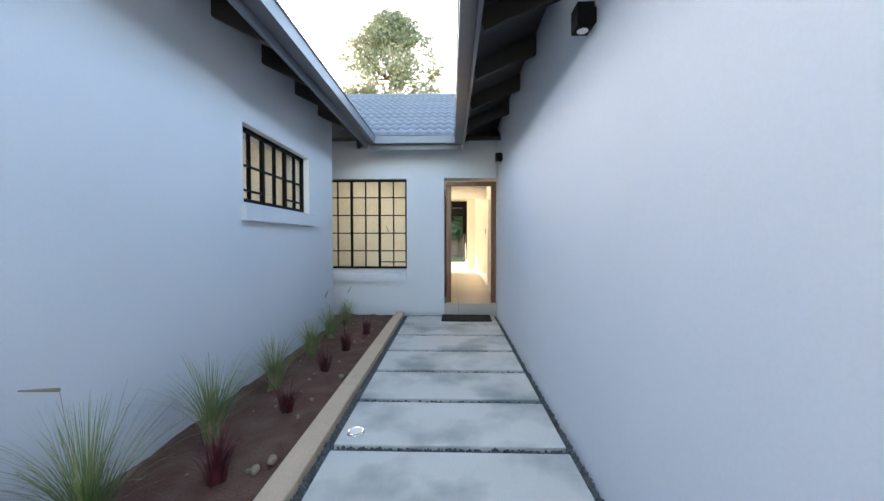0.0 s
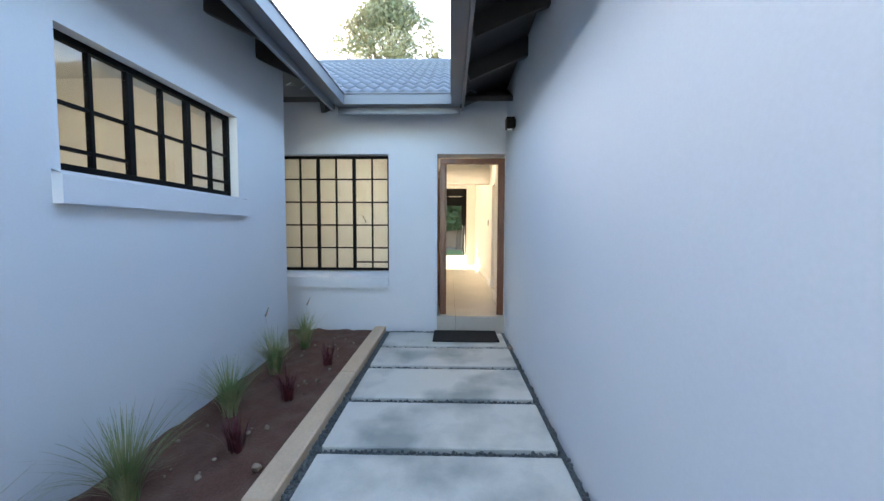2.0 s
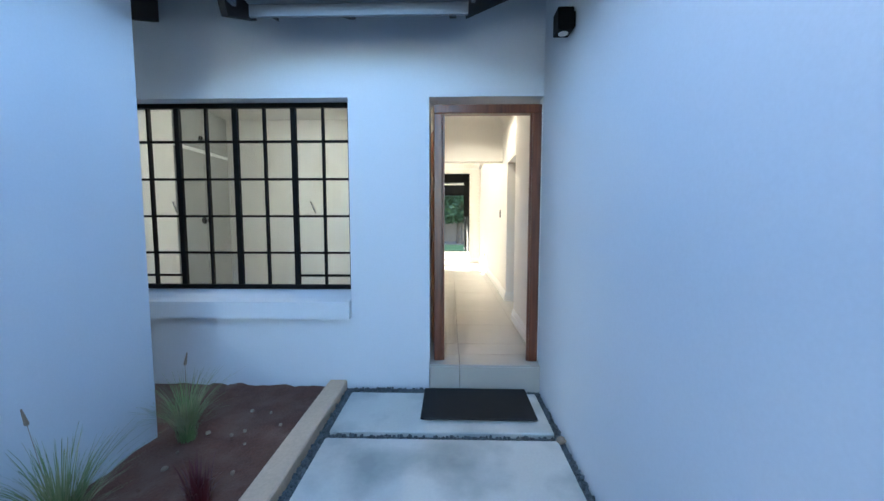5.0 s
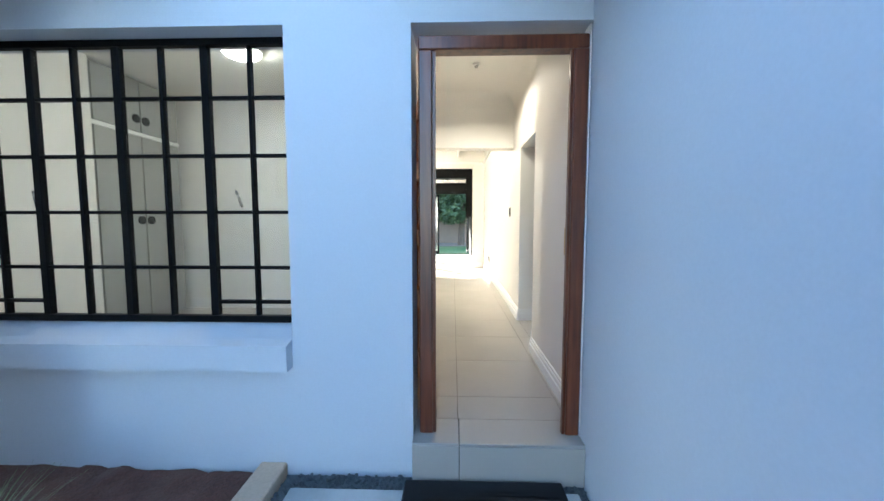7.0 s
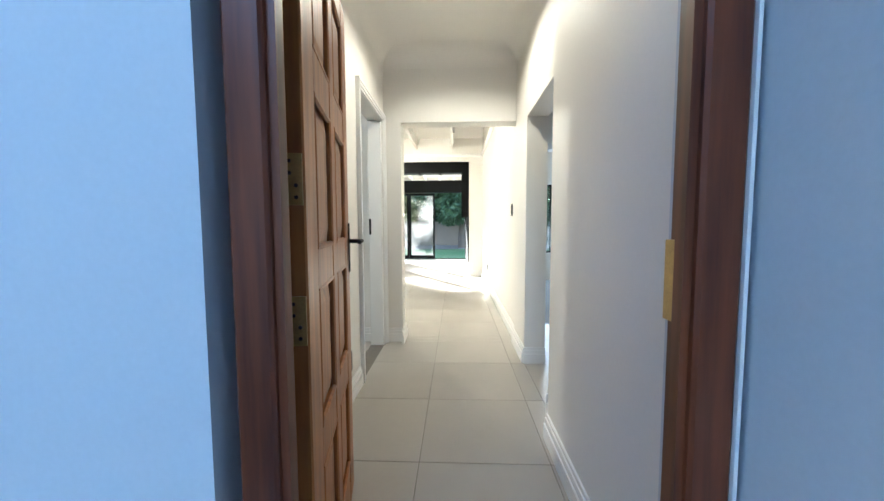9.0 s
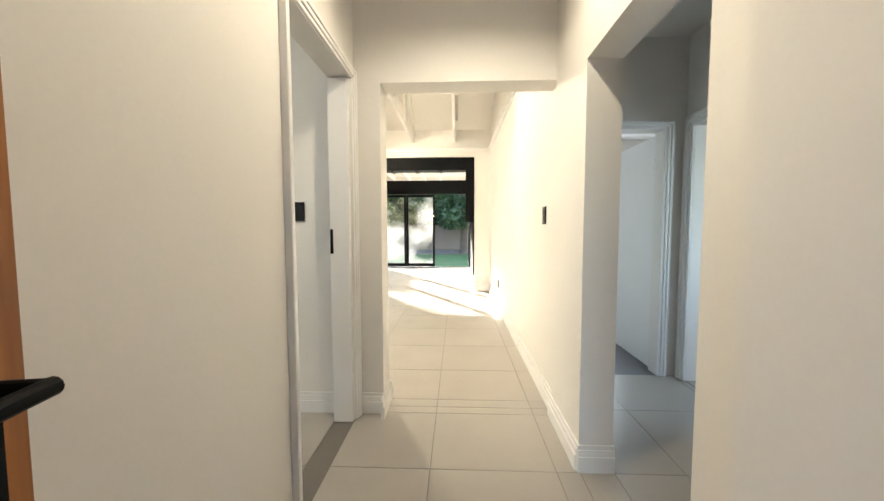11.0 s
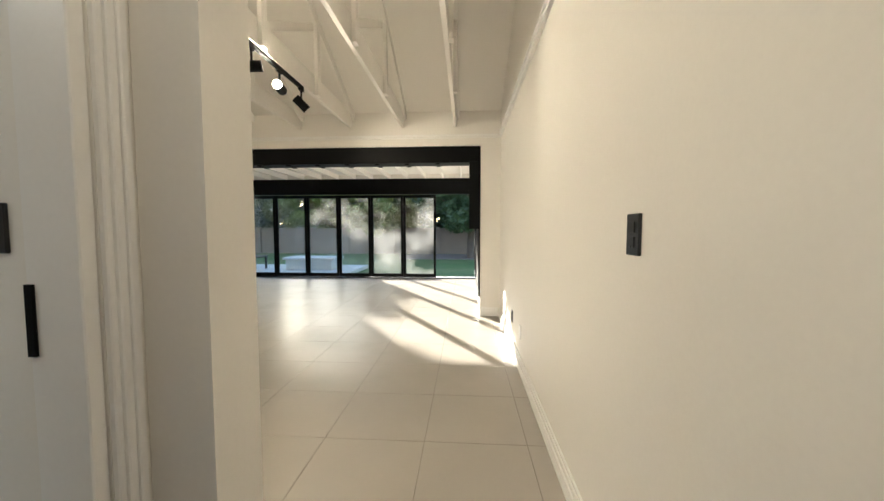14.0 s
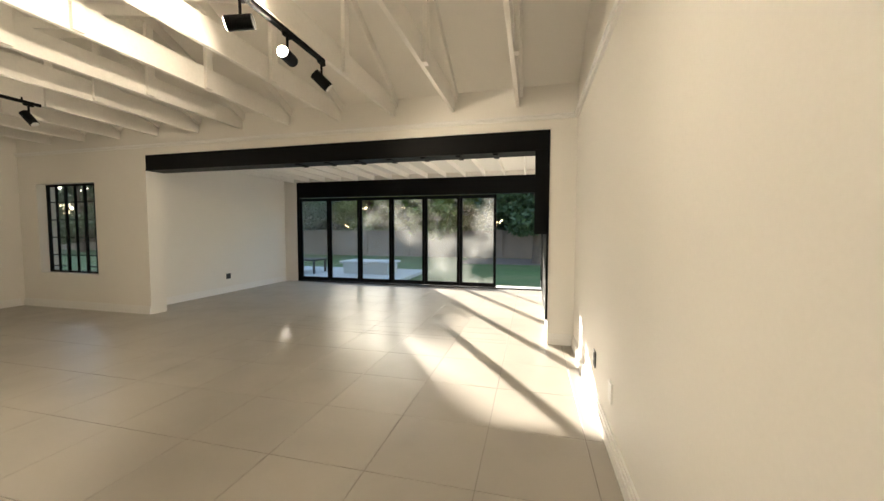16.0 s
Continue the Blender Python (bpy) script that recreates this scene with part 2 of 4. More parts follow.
def thing(name, place, label, category, group="", turn=0.0):
    ob = new(name)
    ob.empty_display_size = 0.1
    ob.matrix_world = pose(*place, 0, 0, turn)
    return tagged(ob, label, category, group)


def solid(name, bm, mat, label, category, kind="", group="", smooth=False):
    return tagged(part(name, bm, mat, None, "", smooth), label, category, group, kind)


def wall(name, axis, p0, p1, a0, a1, z0, z1, holes=(), mat=PAINT, mats=None, label="", back=None):
    """A wall slab between p0 and p1 across its thickness, with real openings (a0, a1, z0, z1). axis: the way it runs.
    back: a second material for the face at p1."""
    cuts_a = sorted({a0, a1, *[v for h in holes for v in h[:2]]})
    cuts_z = sorted({z0, z1, *[v for h in holes for v in h[2:]]})
    na, nz = len(cuts_a) - 1, len(cuts_z) - 1

    def full(i, j):
        if not (0 <= i < na and 0 <= j < nz):
            return False
        a, z = (cuts_a[i] + cuts_a[i + 1]) / 2, (cuts_z[j] + cuts_z[j + 1]) / 2
        return not any(h[0] < a < h[1] and h[2] < z < h[3] for h in holes)
    bm = bmesh.new()

    def at(p, a, z):
        return bm.verts.new((a, p, z) if axis == "x" else (p, a, z))
    for i in range(na):
        for j in range(nz):
            if not full(i, j):
                continue
            A, B, C, D = cuts_a[i], cuts_a[i + 1], cuts_z[j], cuts_z[j + 1]
            f0 = bm.faces.new([at(p0, A, C), at(p0, B, C), at(p0, B, D), at(p0, A, D)])
            f1 = bm.faces.new([at(p1, A, C), at(p1, B, C), at(p1, B, D), at(p1, A, D)])
            f1.material_index = 1 if back else 0
            for di, dj, e in ((-1, 0, (A, C, A, D)), (1, 0, (B, C, B, D)), (0, -1, (A, C, B, C)), (0, 1, (A, D, B, D))):
                if not full(i + di, j + dj):
                    bm.faces.new([at(p0, e[0], e[1]), at(p0, e[2], e[3]), at(p1, e[2], e[3]), at(p1, e[0], e[1])])
    bmesh.ops.remove_doubles(bm, verts=bm.verts, dist=0.0005)
    bmesh.ops.recalc_face_normals(bm, faces=bm.faces)
    ob = solid(name, bm, mat, label, "wall", "structure")
    if back:
        ob.data.materials.append(back)
    return ob


FLOOR = 0.194
CEIL = 2.83

# ---- ground and setting ----
solid("ground", box(-250, 250, -60, 400, -0.5, -0.06), LAWN, "green lawn and ground around the house", "ground", "structure")
wall("wall_left_wing", "y", -1.98, -1.70, -4.0, 5.68, -0.06, 3.1, [(3.48, 4.84, 1.535, 2.19)], PAINT, back=STUCCO,
     label="smooth grey painted outside wall of the side wing")
wall("wall_left_wing_end", "x", 5.42, 5.68, -6.0, -1.98, -0.06, 3.1, mat=PAINT, back=STUCCO, label="grey painted end wall of the side wing")
wall("wall_right_wing", "y", 0.737, 0.985, -4.0, 6.42, -0.06, 3.05, mat=STUCCO, label="long blank grey painted outside wall beside the path")
wall("wall_front", "x", 6.42, 6.66, -4.1, 0.985, -0.06, 2.98, [(-2.60, -0.728, 0.69, 2.22), (-0.115, 0.745, -0.06, 2.22)], STUCCO, back=PAINT,
     label="grey painted front wall with the entrance door")
# unseen and added; set far back so sky light reaches the yard
wall("wall_courtyard_end", "x", -12.2, -12.0, -14.0, 14.0, -0.06, 2.0, mat=STUCCO, label="unseen grey wall added far behind the entrance yard")

# planting bed, path bed, kerb
bed = bmesh.new()
bmesh.ops.create_grid(bed, x_segments=24, y_segments=150, size=0.5)
for v in bed.verts:
    x, y = -1.29 + v.co.x * 0.84, 1.2 + v.co.y * 10.4
    h = noise.noise(Vector((x * 5, y * 5, 0))) * 0.02 + noise.noise(Vector((x * 18, y * 18, 3))) * 0.012
    v.co = (x, y, -0.01 + h + 0.02 * (x < -1.6))
solid("soil_bed", bed, SOIL, "bare red-brown soil of the narrow planting bed", "soil", "structure", smooth=True)
bed = bmesh.new()
bmesh.ops.create_grid(bed, x_segments=60, y_segments=20, size=0.5)
for v in bed.verts:
    x, y = -2.9 + v.co.x * 2.4, 6.05 + v.co.y * 0.74
    v.co = (x, y, -0.012 + noise.noise(Vector((x * 5, y * 5, 0))) * 0.02 + noise.noise(Vector((x * 18, y * 18, 3))) * 0.012)
solid("soil_corner", bed, SOIL, "bare red-brown soil in the corner under the window", "soil", "structure", smooth=True)
solid("path_bed", box(-0.90, 0.735, -4.0, 6.42, -0.06, -0.035), STONE_DARK, "dark gravel bedding under the path slabs", "gravel", "structure")
kerb = bmesh.new()
prof = [(-4.0, -0.815), (6.42, -0.84)]
for i in range(7):
    u0, u1 = i / 7, (i + 1) / 7
    a = Vector((prof[0][1] + (prof[1][1] - prof[0][1]) * u0, -4.0 + 10.42 * u0, -0.005))
    b = Vector((prof[0][1] + (prof[1][1] - prof[0][1]) * u1, -4.0 + 10.42 * u1 - 0.003, -0.005))
    beam_into(kerb, a, b, 0.14, 0.09, bevel=0.008)
solid("kerb", kerb, KERB, "buff concrete kerb edging the planting bed", "kerb", "structure")


def path_slab(y0, y1):
    bm = bmesh.new()
    mid = (y0 + y1) / 2
    box_into(bm, -0.70, 0.685, y0 - mid, y1 - mid, -0.045, 0.0, 0.006)
    ob = solid("path_slab", bm, CONCRETE, "stained trowelled concrete path slab laid in dark gravel", "paving slab", "structure", "path slabs")
    ob.location = (0, mid, 0)


JOINTS = [(5.71, 5.78), (5.12, 5.195), (4.47, 4.545), (3.85, 3.92), (3.235, 3.30), (2.605, 2.67), (1.97, 2.04), (1.33, 1.40), (0.70, 0.77), (0.06, 0.13),
          (-0.57, -0.50), (-1.21, -1.14)]
path_slab(JOINTS[0][1], 6.29)
for (far0, far1), (near0, near1) in zip(JOINTS, JOINTS[1:]):
    path_slab(near1, far0)

# loose gravel in the joints
rng = np.random.default_rng(4)
ico = bmesh.new()
bmesh.ops.create_icosphere(ico, subdivisions=1, radius=1.0)
ico.verts.ensure_lookup_table()
IV = np.array([v.co[:] for v in ico.verts])
IF = np.array([[v.index for v in f.verts] for f in ico.faces])
ico.free()


def pebbles(name, strips, count, lo, hi, mat, label):
    """Loose stones scattered over strips (x0, x1, y0, y1), joined."""
    areas = np.array([(b - a) * (d - c) for a, b, c, d in strips])
    verts, faces, base = [], [], 0
    for k in rng.choice(len(strips), count, p=areas / areas.sum()):
        a, b, c, d = strips[k]
        r = rng.uniform(lo, hi)
        shape = IV * (r * rng.uniform(0.6, 1.3, 3)) * rng.uniform(0.8, 1.15, (len(IV), 1))
        verts.append(shape + [rng.uniform(a, b), rng.uniform(c, d), -0.034 + r * rng.uniform(0.2, 1.2)])
        faces.append(IF + base)
        base += len(IV)
    me = bpy.data.meshes.new(name)
    me.from_pydata(np.concatenate(verts).tolist(), [], np.concatenate(faces).tolist())
    me.materials.append(mat)
    tagged(new(name, me), label, "gravel", "", "stuff")


pebbles("gravel", [(-0.70, 0.685, a, b) for a, b in JOINTS[:9]] + [(0.69, 0.732, 0.5, 6.4), (-0.765, -0.705, 0.5, 6.4), (-0.76, 0.7, 6.30, 6.41)],
        7500, 0.006, 0.013, STONE_DARK, "loose dark grey crushed stone between the slabs")
pebbles("soil_crumbs", [(-1.70, -0.98, 0.8, 6.3)], 900, 0.004, 0.012, SOIL, "small crumbs of red-brown soil on the bed")

# inside setting: floors
solid("floor", box(-8.4, 0.98, 6.58, 17.55, 0.0, FLOOR - 0.004), GROUT, "pale beige porcelain tile floor with thin joints", "floor", "structure")
solid("floor_passage", box(0.98, 3.6, 6.66, 14.2, 0.0, FLOOR - 0.002), GREY_FLOOR, "plain grey floor of the side passage", "floor", "structure")
solid("floor_side_wing", box(-6.0, -1.98, -0.3, 5.42, 0.0, FLOOR - 0.002), GREY_FLOOR, "plain grey floor of the side wing", "floor", "structure")

# hall, bedroom, passage walls
wall("wall_hall_left", "y", -0.49, -0.37, 6.66, 9.16, 0.0, CEIL, [(8.305, 9.07, 0.0, 2.2)], label="white painted hall wall with a doorway")
wall("wall_hall_right", "y", 0.755, 0.985, 6.66, 7.66, 0.0, CEIL, label="white painted hall wall beside the entrance")
wall("wall_hall_right_rebate", "y", 0.825, 0.985, 7.66, 9.17, 0.0, CEIL, [(7.87, 8.67, 0.0, 2.10)], label="white painted hall wall with an opening to the passage")
wall("wall_hall_end", "x", 9.16, 9.34, -8.4, 0.845, 0.0, 4.4, [(-0.213, 0.845, 0.0, 2.205)], label="white painted wall with a wide square opening")
wall("wall_living_right", "y", 0.845, 1.01, 9.17, 13.56, 0.0, 4.4, label="long white painted wall of the living room")
wall("wall_bedroom_left", "y", -4.1, -3.92, 6.66, 9.16, 0.0, CEIL, label="white painted bedroom wall")
solid("wall_bedroom_nib", box(-3.92, -3.3, 6.66, 7.995, 0.0, CEIL), PAINT, "white painted wall flush with the cupboard", "wall", "structure")
wall("wall_passage_right", "y", 1.96, 2.08, 6.78, 9.80, 0.0, 2.75, [(8.85, 9.70, 0.0, 2.08)], label="white painted passage wall with a bathroom doorway")
wall("wall_passage_end", "x", 9.80, 9.92, 1.01, 1.96, 0.0, 2.75, [(1.08, 1.80, 0.0, 2.08)], label="white painted passage wall with a doorway")
wall("wall_passage_near", "x", 6.66, 6.78, 0.985, 3.6, 0.0, 2.75, label="white painted end wall of the passage")
wall("wall_bathroom_far", "x", 9.76, 9.88, 2.08, 3.6, 0.0, 2.75, mat=GROUT, label="bathroom wall behind the tiles")
wall("wall_bathroom_side", "y", 3.5, 3.62, 6.78, 9.76, 0.0, 2.75, [(7.6, 8.8, 1.1, 2.1)], label="white bathroom side wall")
wall("wall_side_room_right", "y", 3.5, 3.62, 9.88, 13.0, 0.0, 2.75, label="white painted side room wall")
wall("wall_side_room_far", "x", 13.0, 13.2, 1.01, 3.62, 0.0, 2.75, [(1.95, 3.15, 0.73, 2.07)], PAINT, label="white painted wall with a steel window")
solid("ceiling_hall", box(-4.1, 0.985, 6.66, 9.16, CEIL, CEIL + 0.06), PAINT, "plain white hall ceiling", "ceiling", "structure")
solid("ceiling_passage", box(0.985, 3.62, 6.66, 13.2, 2.75, 2.81), PAINT, "plain white passage ceiling", "ceiling", "structure")
solid("ceiling_side_wing", box(-6.0, -1.98, -0.3, 5.42, 2.75, 2.81), PAINT, "plain white ceiling of the side wing", "ceiling", "structure")
wall("wall_side_wing_near", "x", -0.3, -0.1, -4.2, -1.98, 0.0, 2.75, label="cream inner wall of the side wing")
wall("wall_side_wing_back", "y", -4.4, -4.2, -0.3, 5.42, 0.0, 2.75, label="cream inner wall of the side wing")

# living room
wall("wall_living_back", "x", 13.56, 13.80, -8.4, 0.845, 0.0, 3.1, [(-5.30, 0.56, 0.0, 2.62), (-7.69, -6.37, 0.77, 2.255)],
     label="white painted wall with a wide opening to the garden room")
wall("wall_living_left", "y", -8.3, -8.12, 9.34, 13.56, 0.0, 4.4, label="white painted far side wall of the living room")
SLOPE = 0.49
ceil = bmesh.new()
prism_into(ceil, [(13.56, 3.1), (11.1, 3.1 + 2.46 * SLOPE), (9.34, 3.1 + 2.46 * SLOPE), (9.34, 3.16 + 2.46 * SLOPE), (11.1, 3.16 + 2.46 * SLOPE), (13.56, 3.16)], "x", -8.3, 1.0)
solid("ceiling_living", ceil, PAINT, "sloping white ceiling boards above the open trusses", "ceiling", "structure")

# garden room
wall("wall_garden_room_left", "y", -6.0, -5.78, 13.80, 17.32, 0.0, 2.9, label="white painted side wall of the garden room")
wall("wall_garden_room_far", "x", 17.32, 17.52, -6.0, 1.05, 0.0, 2.9, [(-5.43, 0.80, 0.0, 2.70)], PAINT, back=STUCCO,
     label="white painted wall around the folding glass doors")
wall("wall_garden_room_right", "y", 0.845, 1.05, 13.56, 17.32, 0.0, 2.9, label="white painted side wall of the garden room")
solid("wall_pier", box(0.565, 0.843, 13.81, 14.76, 0.0, 2.66), PAINT, "white painted pier beside the wide opening", "wall", "structure")
solid("ceiling_garden_room", box(-6.0, 1.05, 13.80, 17.52, 2.80, 2.86), PAINT, "white garden room ceiling", "ceiling", "structure")


# ---- roofs, gutters, rafters ----
def gutter(name, a, b, label):
    """A box gutter with a rolled lip; a and b are the outer top edge, the trough lies to the left of a to b."""
    a, b = Vector(a), Vector(b)
    side = Vector((0, 0, 1)).cross((b - a).normalized())
    ob = thing(name, a, label, "gutter")
    mid, end = side * 0.055, b - a
    bm = bmesh.new()
    beam_into(bm, side * 0.004 - Vector((0, 0, 0.06)), side * 0.004 - Vector((0, 0, 0.06)) + end, 0.008, 0.12)
    beam_into(bm, side * 0.106 - Vector((0, 0, 0.06)), side * 0.106 - Vector((0, 0, 0.06)) + end, 0.008, 0.12)
    beam_into(bm, mid - Vector((0, 0, 0.116)), mid - Vector((0, 0, 0.116)) + end, 0.094, 0.008)
    part("trough", bm, GUTTER, ob)
    part("lip", rod_into(bmesh.new(), Vector((0, 0, -0.004)), end - Vector((0, 0, 0.004)), 0.011), GUTTER, ob)
    bm = bmesh.new()
    beam_into(bm, side * 0.125 - Vector((0, 0, 0.09)), side * 0.125 - Vector((0, 0, 0.09)) + end, 0.022, 0.20)
    part("fascia_board", bm, GUTTER, ob)
    return ob


# outer top edges of the three gutters around the yard
GL, GR, GB = -1.13, 0.055, 5.90
ZL, ZR = 2.77, 2.77
gutter("gutter", (GL, -4.2, ZL), (GL, GB, ZL), "slate grey metal gutter along the side wing eaves")
gutter("gutter", (GR, GB, ZR), (GR, -4.2, ZR), "slate grey metal gutter along the blank wall eaves")
gutter("gutter", (GL - 0.10, GB, 2.775), (GR + 0.10, GB, 2.775), "slate grey metal gutter above the entrance wall")
EAVE = 0.46


def rafter(a, b, group):
    bm = bmesh.new()
    beam_into(bm, (0, 0, 0), Vector(b) - Vector(a), 0.05, 0.15, bevel=0.004)
    ob = solid("rafter", bm, DARK_TIMBER, "dark stained timber rafter under the eaves", "rafter", "", group)
    ob.location = a


for k in range(13):
    y = 5.18 - 0.68 * k
    rafter((GL - 0.14, y, ZL - 0.085), (-2.6, y, ZL - 0.085 + (2.6 + GL - 0.14) * 0.5), "rafters of the side wing")
    y = 5.22 - 0.73 * k
    rafter((GR + 0.14, y, ZR - 0.085), (1.5, y, ZR - 0.085 + (1.5 - GR - 0.14) * 0.42), "rafters above the blank wall")
for k in range(6):
    x = -2.9 + 0.74 * k
    rafter((x, GB + 0.14, 2.685), (x, 6.9, 2.685 + 0.86 * EAVE), "rafters of the entrance roof")
# roof slabs over the wings: dark underlay below, tiles above
for name, outline, lo, hi in (
        ("roof_side_wing", [(GL - 0.10, ZL), (-6.0, ZL + 4.75 * 0.5), (-6.0, ZL + 4.75 * 0.5 + 0.05), (GL - 0.10, ZL + 0.05)], -4.2, 7.6),
        ("roof_blank_wing", [(GR + 0.10, ZR), (5.0, ZR + 4.8 * 0.42), (5.0, ZR + 4.8 * 0.42 + 0.05), (GR + 0.10, ZR + 0.05)], -4.2, 7.6)):
    bm = prism_into(bmesh.new(), outline, "y", lo, hi)
    solid(name, bm, SOFFIT, "tiled roof wing with a dark open underside", "roof", "structure")
RIDGE_Y, RIDGE_Z = 9.75, 4.84
rs = (RIDGE_Z - 2.79) / (RIDGE_Y - GB - 0.06)
bm = prism_into(bmesh.new(), [(GB + 0.06, 2.76), (RIDGE_Y, RIDGE_Z - 0.03), (RIDGE_Y, RIDGE_Z - 0.09), (GB + 0.06, 2.70)], "x", -9.0, 5.0)
main_roof = solid("roof_main", bm, SOFFIT, "slate grey concrete tile roof above the entrance", "roof", "structure")
bm = prism_into(bmesh.new(), [(17.9, 2.95), (13.56, 3.22), (11.1, 4.46), (RIDGE_Y, 4.74), (RIDGE_Y, 4.80), (11.1, 4.52), (13.56, 3.29), (17.9, 3.01)], "x", -9.0, 5.0)
solid("roof_garden_side", bm, ROOF, "slate grey roof over the living and garden rooms", "roof", "structure")


def roll_tile():
    """One double-roll concrete tile, 0.30 wide and 0.36 long, lying in its own plane."""
    bm = bmesh.new()
    n = 9
    rows = []
    for y, z in ((0.0, 0.0), (0.0, 0.022), (0.36, 0.004)):
        rows.append([bm.verts.new((0.30 * i / (n - 1), y, z + 0.017 * (1 - math.cos(4 * math.pi * i / (n - 1))))) for i in range(n)])
    for r0, r1 in zip(rows, rows[1:]):
        for i in range(n - 1):
            bm.faces.new((r0[i], r0[i + 1], r1[i + 1], r1[i]))
    return mesh_of("roof_tile", bm, ROOF, True)


TILE_MESH = roll_tile()
lean = math.degrees(math.atan(rs))
for row in range(13):
    for col in range(11):
        d = row * 0.335
        x_mid, z_row = -2.5 + col * 0.298, 2.775 + d * math.sin(radians(lean))
        if z_row + 0.06 < max(ZL + 0.5 * (GL - 0.10 - x_mid), ZR + 0.42 * (x_mid - GR - 0.10)):
            continue
        ob = new("roof_tile", TILE_MESH)
        ob.parent = main_roof
        ob.matrix_world = pose(-2.65 + col * 0.298, GB + 0.05 + d * math.cos(radians(lean)), 2.775 + d * math.sin(radians(lean)) + 0.004 * ((row * 7 + col * 3) % 3), lean, 0, 0)
bm = bmesh.new()
rod_into(bm, (-9, RIDGE_Y, RIDGE_Z - 0.02), (5, RIDGE_Y, RIDGE_Z - 0.02), 0.10, sides=10)
part("ridge_cap", bm, ROOF, main_roof, smooth=True)


# ---- steel windows ----
def steel_window(name, width, height, cols, rows, heavy, vents, label, glass=GLASS):
    """A black steel window in the x-z plane, its lower left corner at the origin. heavy: mullions after these columns;
    vents: columns with an extra low bar."""
    ob = thing(name, (0, 0, 0), label, "window")
    tagged(ob, kind="structure")
    bm = bmesh.new()
    for x0, x1, z0, z1 in ((0, 0.035, 0, height), (width - 0.035, width, 0, height), (0.035, width - 0.035, 0, 0.035), (0.035, width - 0.035, height - 0.035, height)):
        box_into(bm, x0, x1, -0.02, 0.02, z0, z1, 0.003)
    part("window_frame", bm, BLACK, ob)
    cw, rh = width / cols, height / rows
    for c in range(1, cols):
        w = 0.02 if c in heavy else 0.009
        part("mullion" if c in heavy else "glazing_bar", box(c * cw - w, c * cw + w, -0.018, 0.018, 0.035, height - 0.035, 0.003), BLACK, ob)
    for r in range(1, rows):
        part("glazing_bar", box(0.035, width - 0.035, -0.013, 0.013, r * rh - 0.009, r * rh + 0.009, 0.003), BLACK, ob)
    for a, b in vents:
        part("vent_bar", box(a * cw + 0.02, b * cw - 0.02, -0.015, 0.015, 0.10, 0.118, 0.003), BLACK, ob)
    for c in range(cols):
        for r in range(rows):
            p = part("pane", box(c * cw + 0.004, (c + 1) * cw - 0.004, -0.002, 0.002, r * rh + 0.004, (r + 1) * rh - 0.004), glass, ob)
            p.visible_shadow = False
    return ob


def handle_stay(ob, x, z):
    bm = bmesh.new()
    beam_into(bm, (x, 0.03, z), (x - 0.05, 0.06, z + 0.09), 0.012, 0.008)
    part("window_handle", bm, CHROME, ob, "bright metal window handle")


front_window = steel_window("window_1", 1.872, 1.475, 8, 5, (2, 4, 6), ((0, 2), (6, 8)), "black steel cottage pane window in the entrance wall")
front_window.location = (-2.60, 6.545, 0.745)
handle_stay(front_window, 1.55, 0.62)
handle_stay(front_window, 0.40, 0.62)
wing_window = steel_window("window_2", 1.36, 0.645, 6, 2, (2, 4), ((0, 2), (4, 6)), "low wide black steel window in the side wing")
wing_window.matrix_world = pose(-1.785, 3.48, 1.545, 0, 0, 90)
living_window = steel_window("window_3", 1.32, 1.485, 6, 5, (2, 4), ((0, 2), (4, 6)), "black steel cottage pane window of the living room")
living_window.location = (-7.69, 13.70, 0.77)
side_window = steel_window("window_4", 1.20, 1.34, 6, 5, (2, 4), (), "black steel window of the side room")
side_window.location = (1.95, 13.10, 0.73)


def sill(name, bm, label):
    solid(name, bm, STUCCO, label, "window sill", "structure")


sill("sill_1", prism_into(bmesh.new(), [(6.35, 0.545), (6.35, 0.675), (6.42, 0.692), (6.545, 0.742), (6.545, 0.692), (6.418, 0.690), (6.418, 0.545)], "x", -2.62, -0.728),
     "projecting grey plastered sill under the entrance window")
sill("sill_2", prism_into(bmesh.new(), [(-1.65, 1.385), (-1.65, 1.515), (-1.70, 1.53), (-1.80, 1.545), (-1.80, 1.537), (-1.702, 1.537), (-1.702, 1.385)], "y", 3.44, 4.91),
     "projecting grey plastered sill under the side wing window")

# ---- entrance ----
solid("entrance_step", box(-0.113, 0.735, 6.365, 6.58, -0.06, FLOOR - 0.014), GROUT, "raised entrance step", "step", "structure")
for x0, x1 in ((-0.113, 0.118), (0.122, 0.735)):
    part("tread_tile", box(x0, x1, 6.352, 6.58, FLOOR - 0.014, FLOOR, 0.003), FLOOR_TILE, bpy.data.objects["entrance_step"])
    part("riser_tile", box(x0, x1, 6.352, 6.364, -0.02, FLOOR - 0.016, 0.002), FLOOR_TILE, bpy.data.objects["entrance_step"])

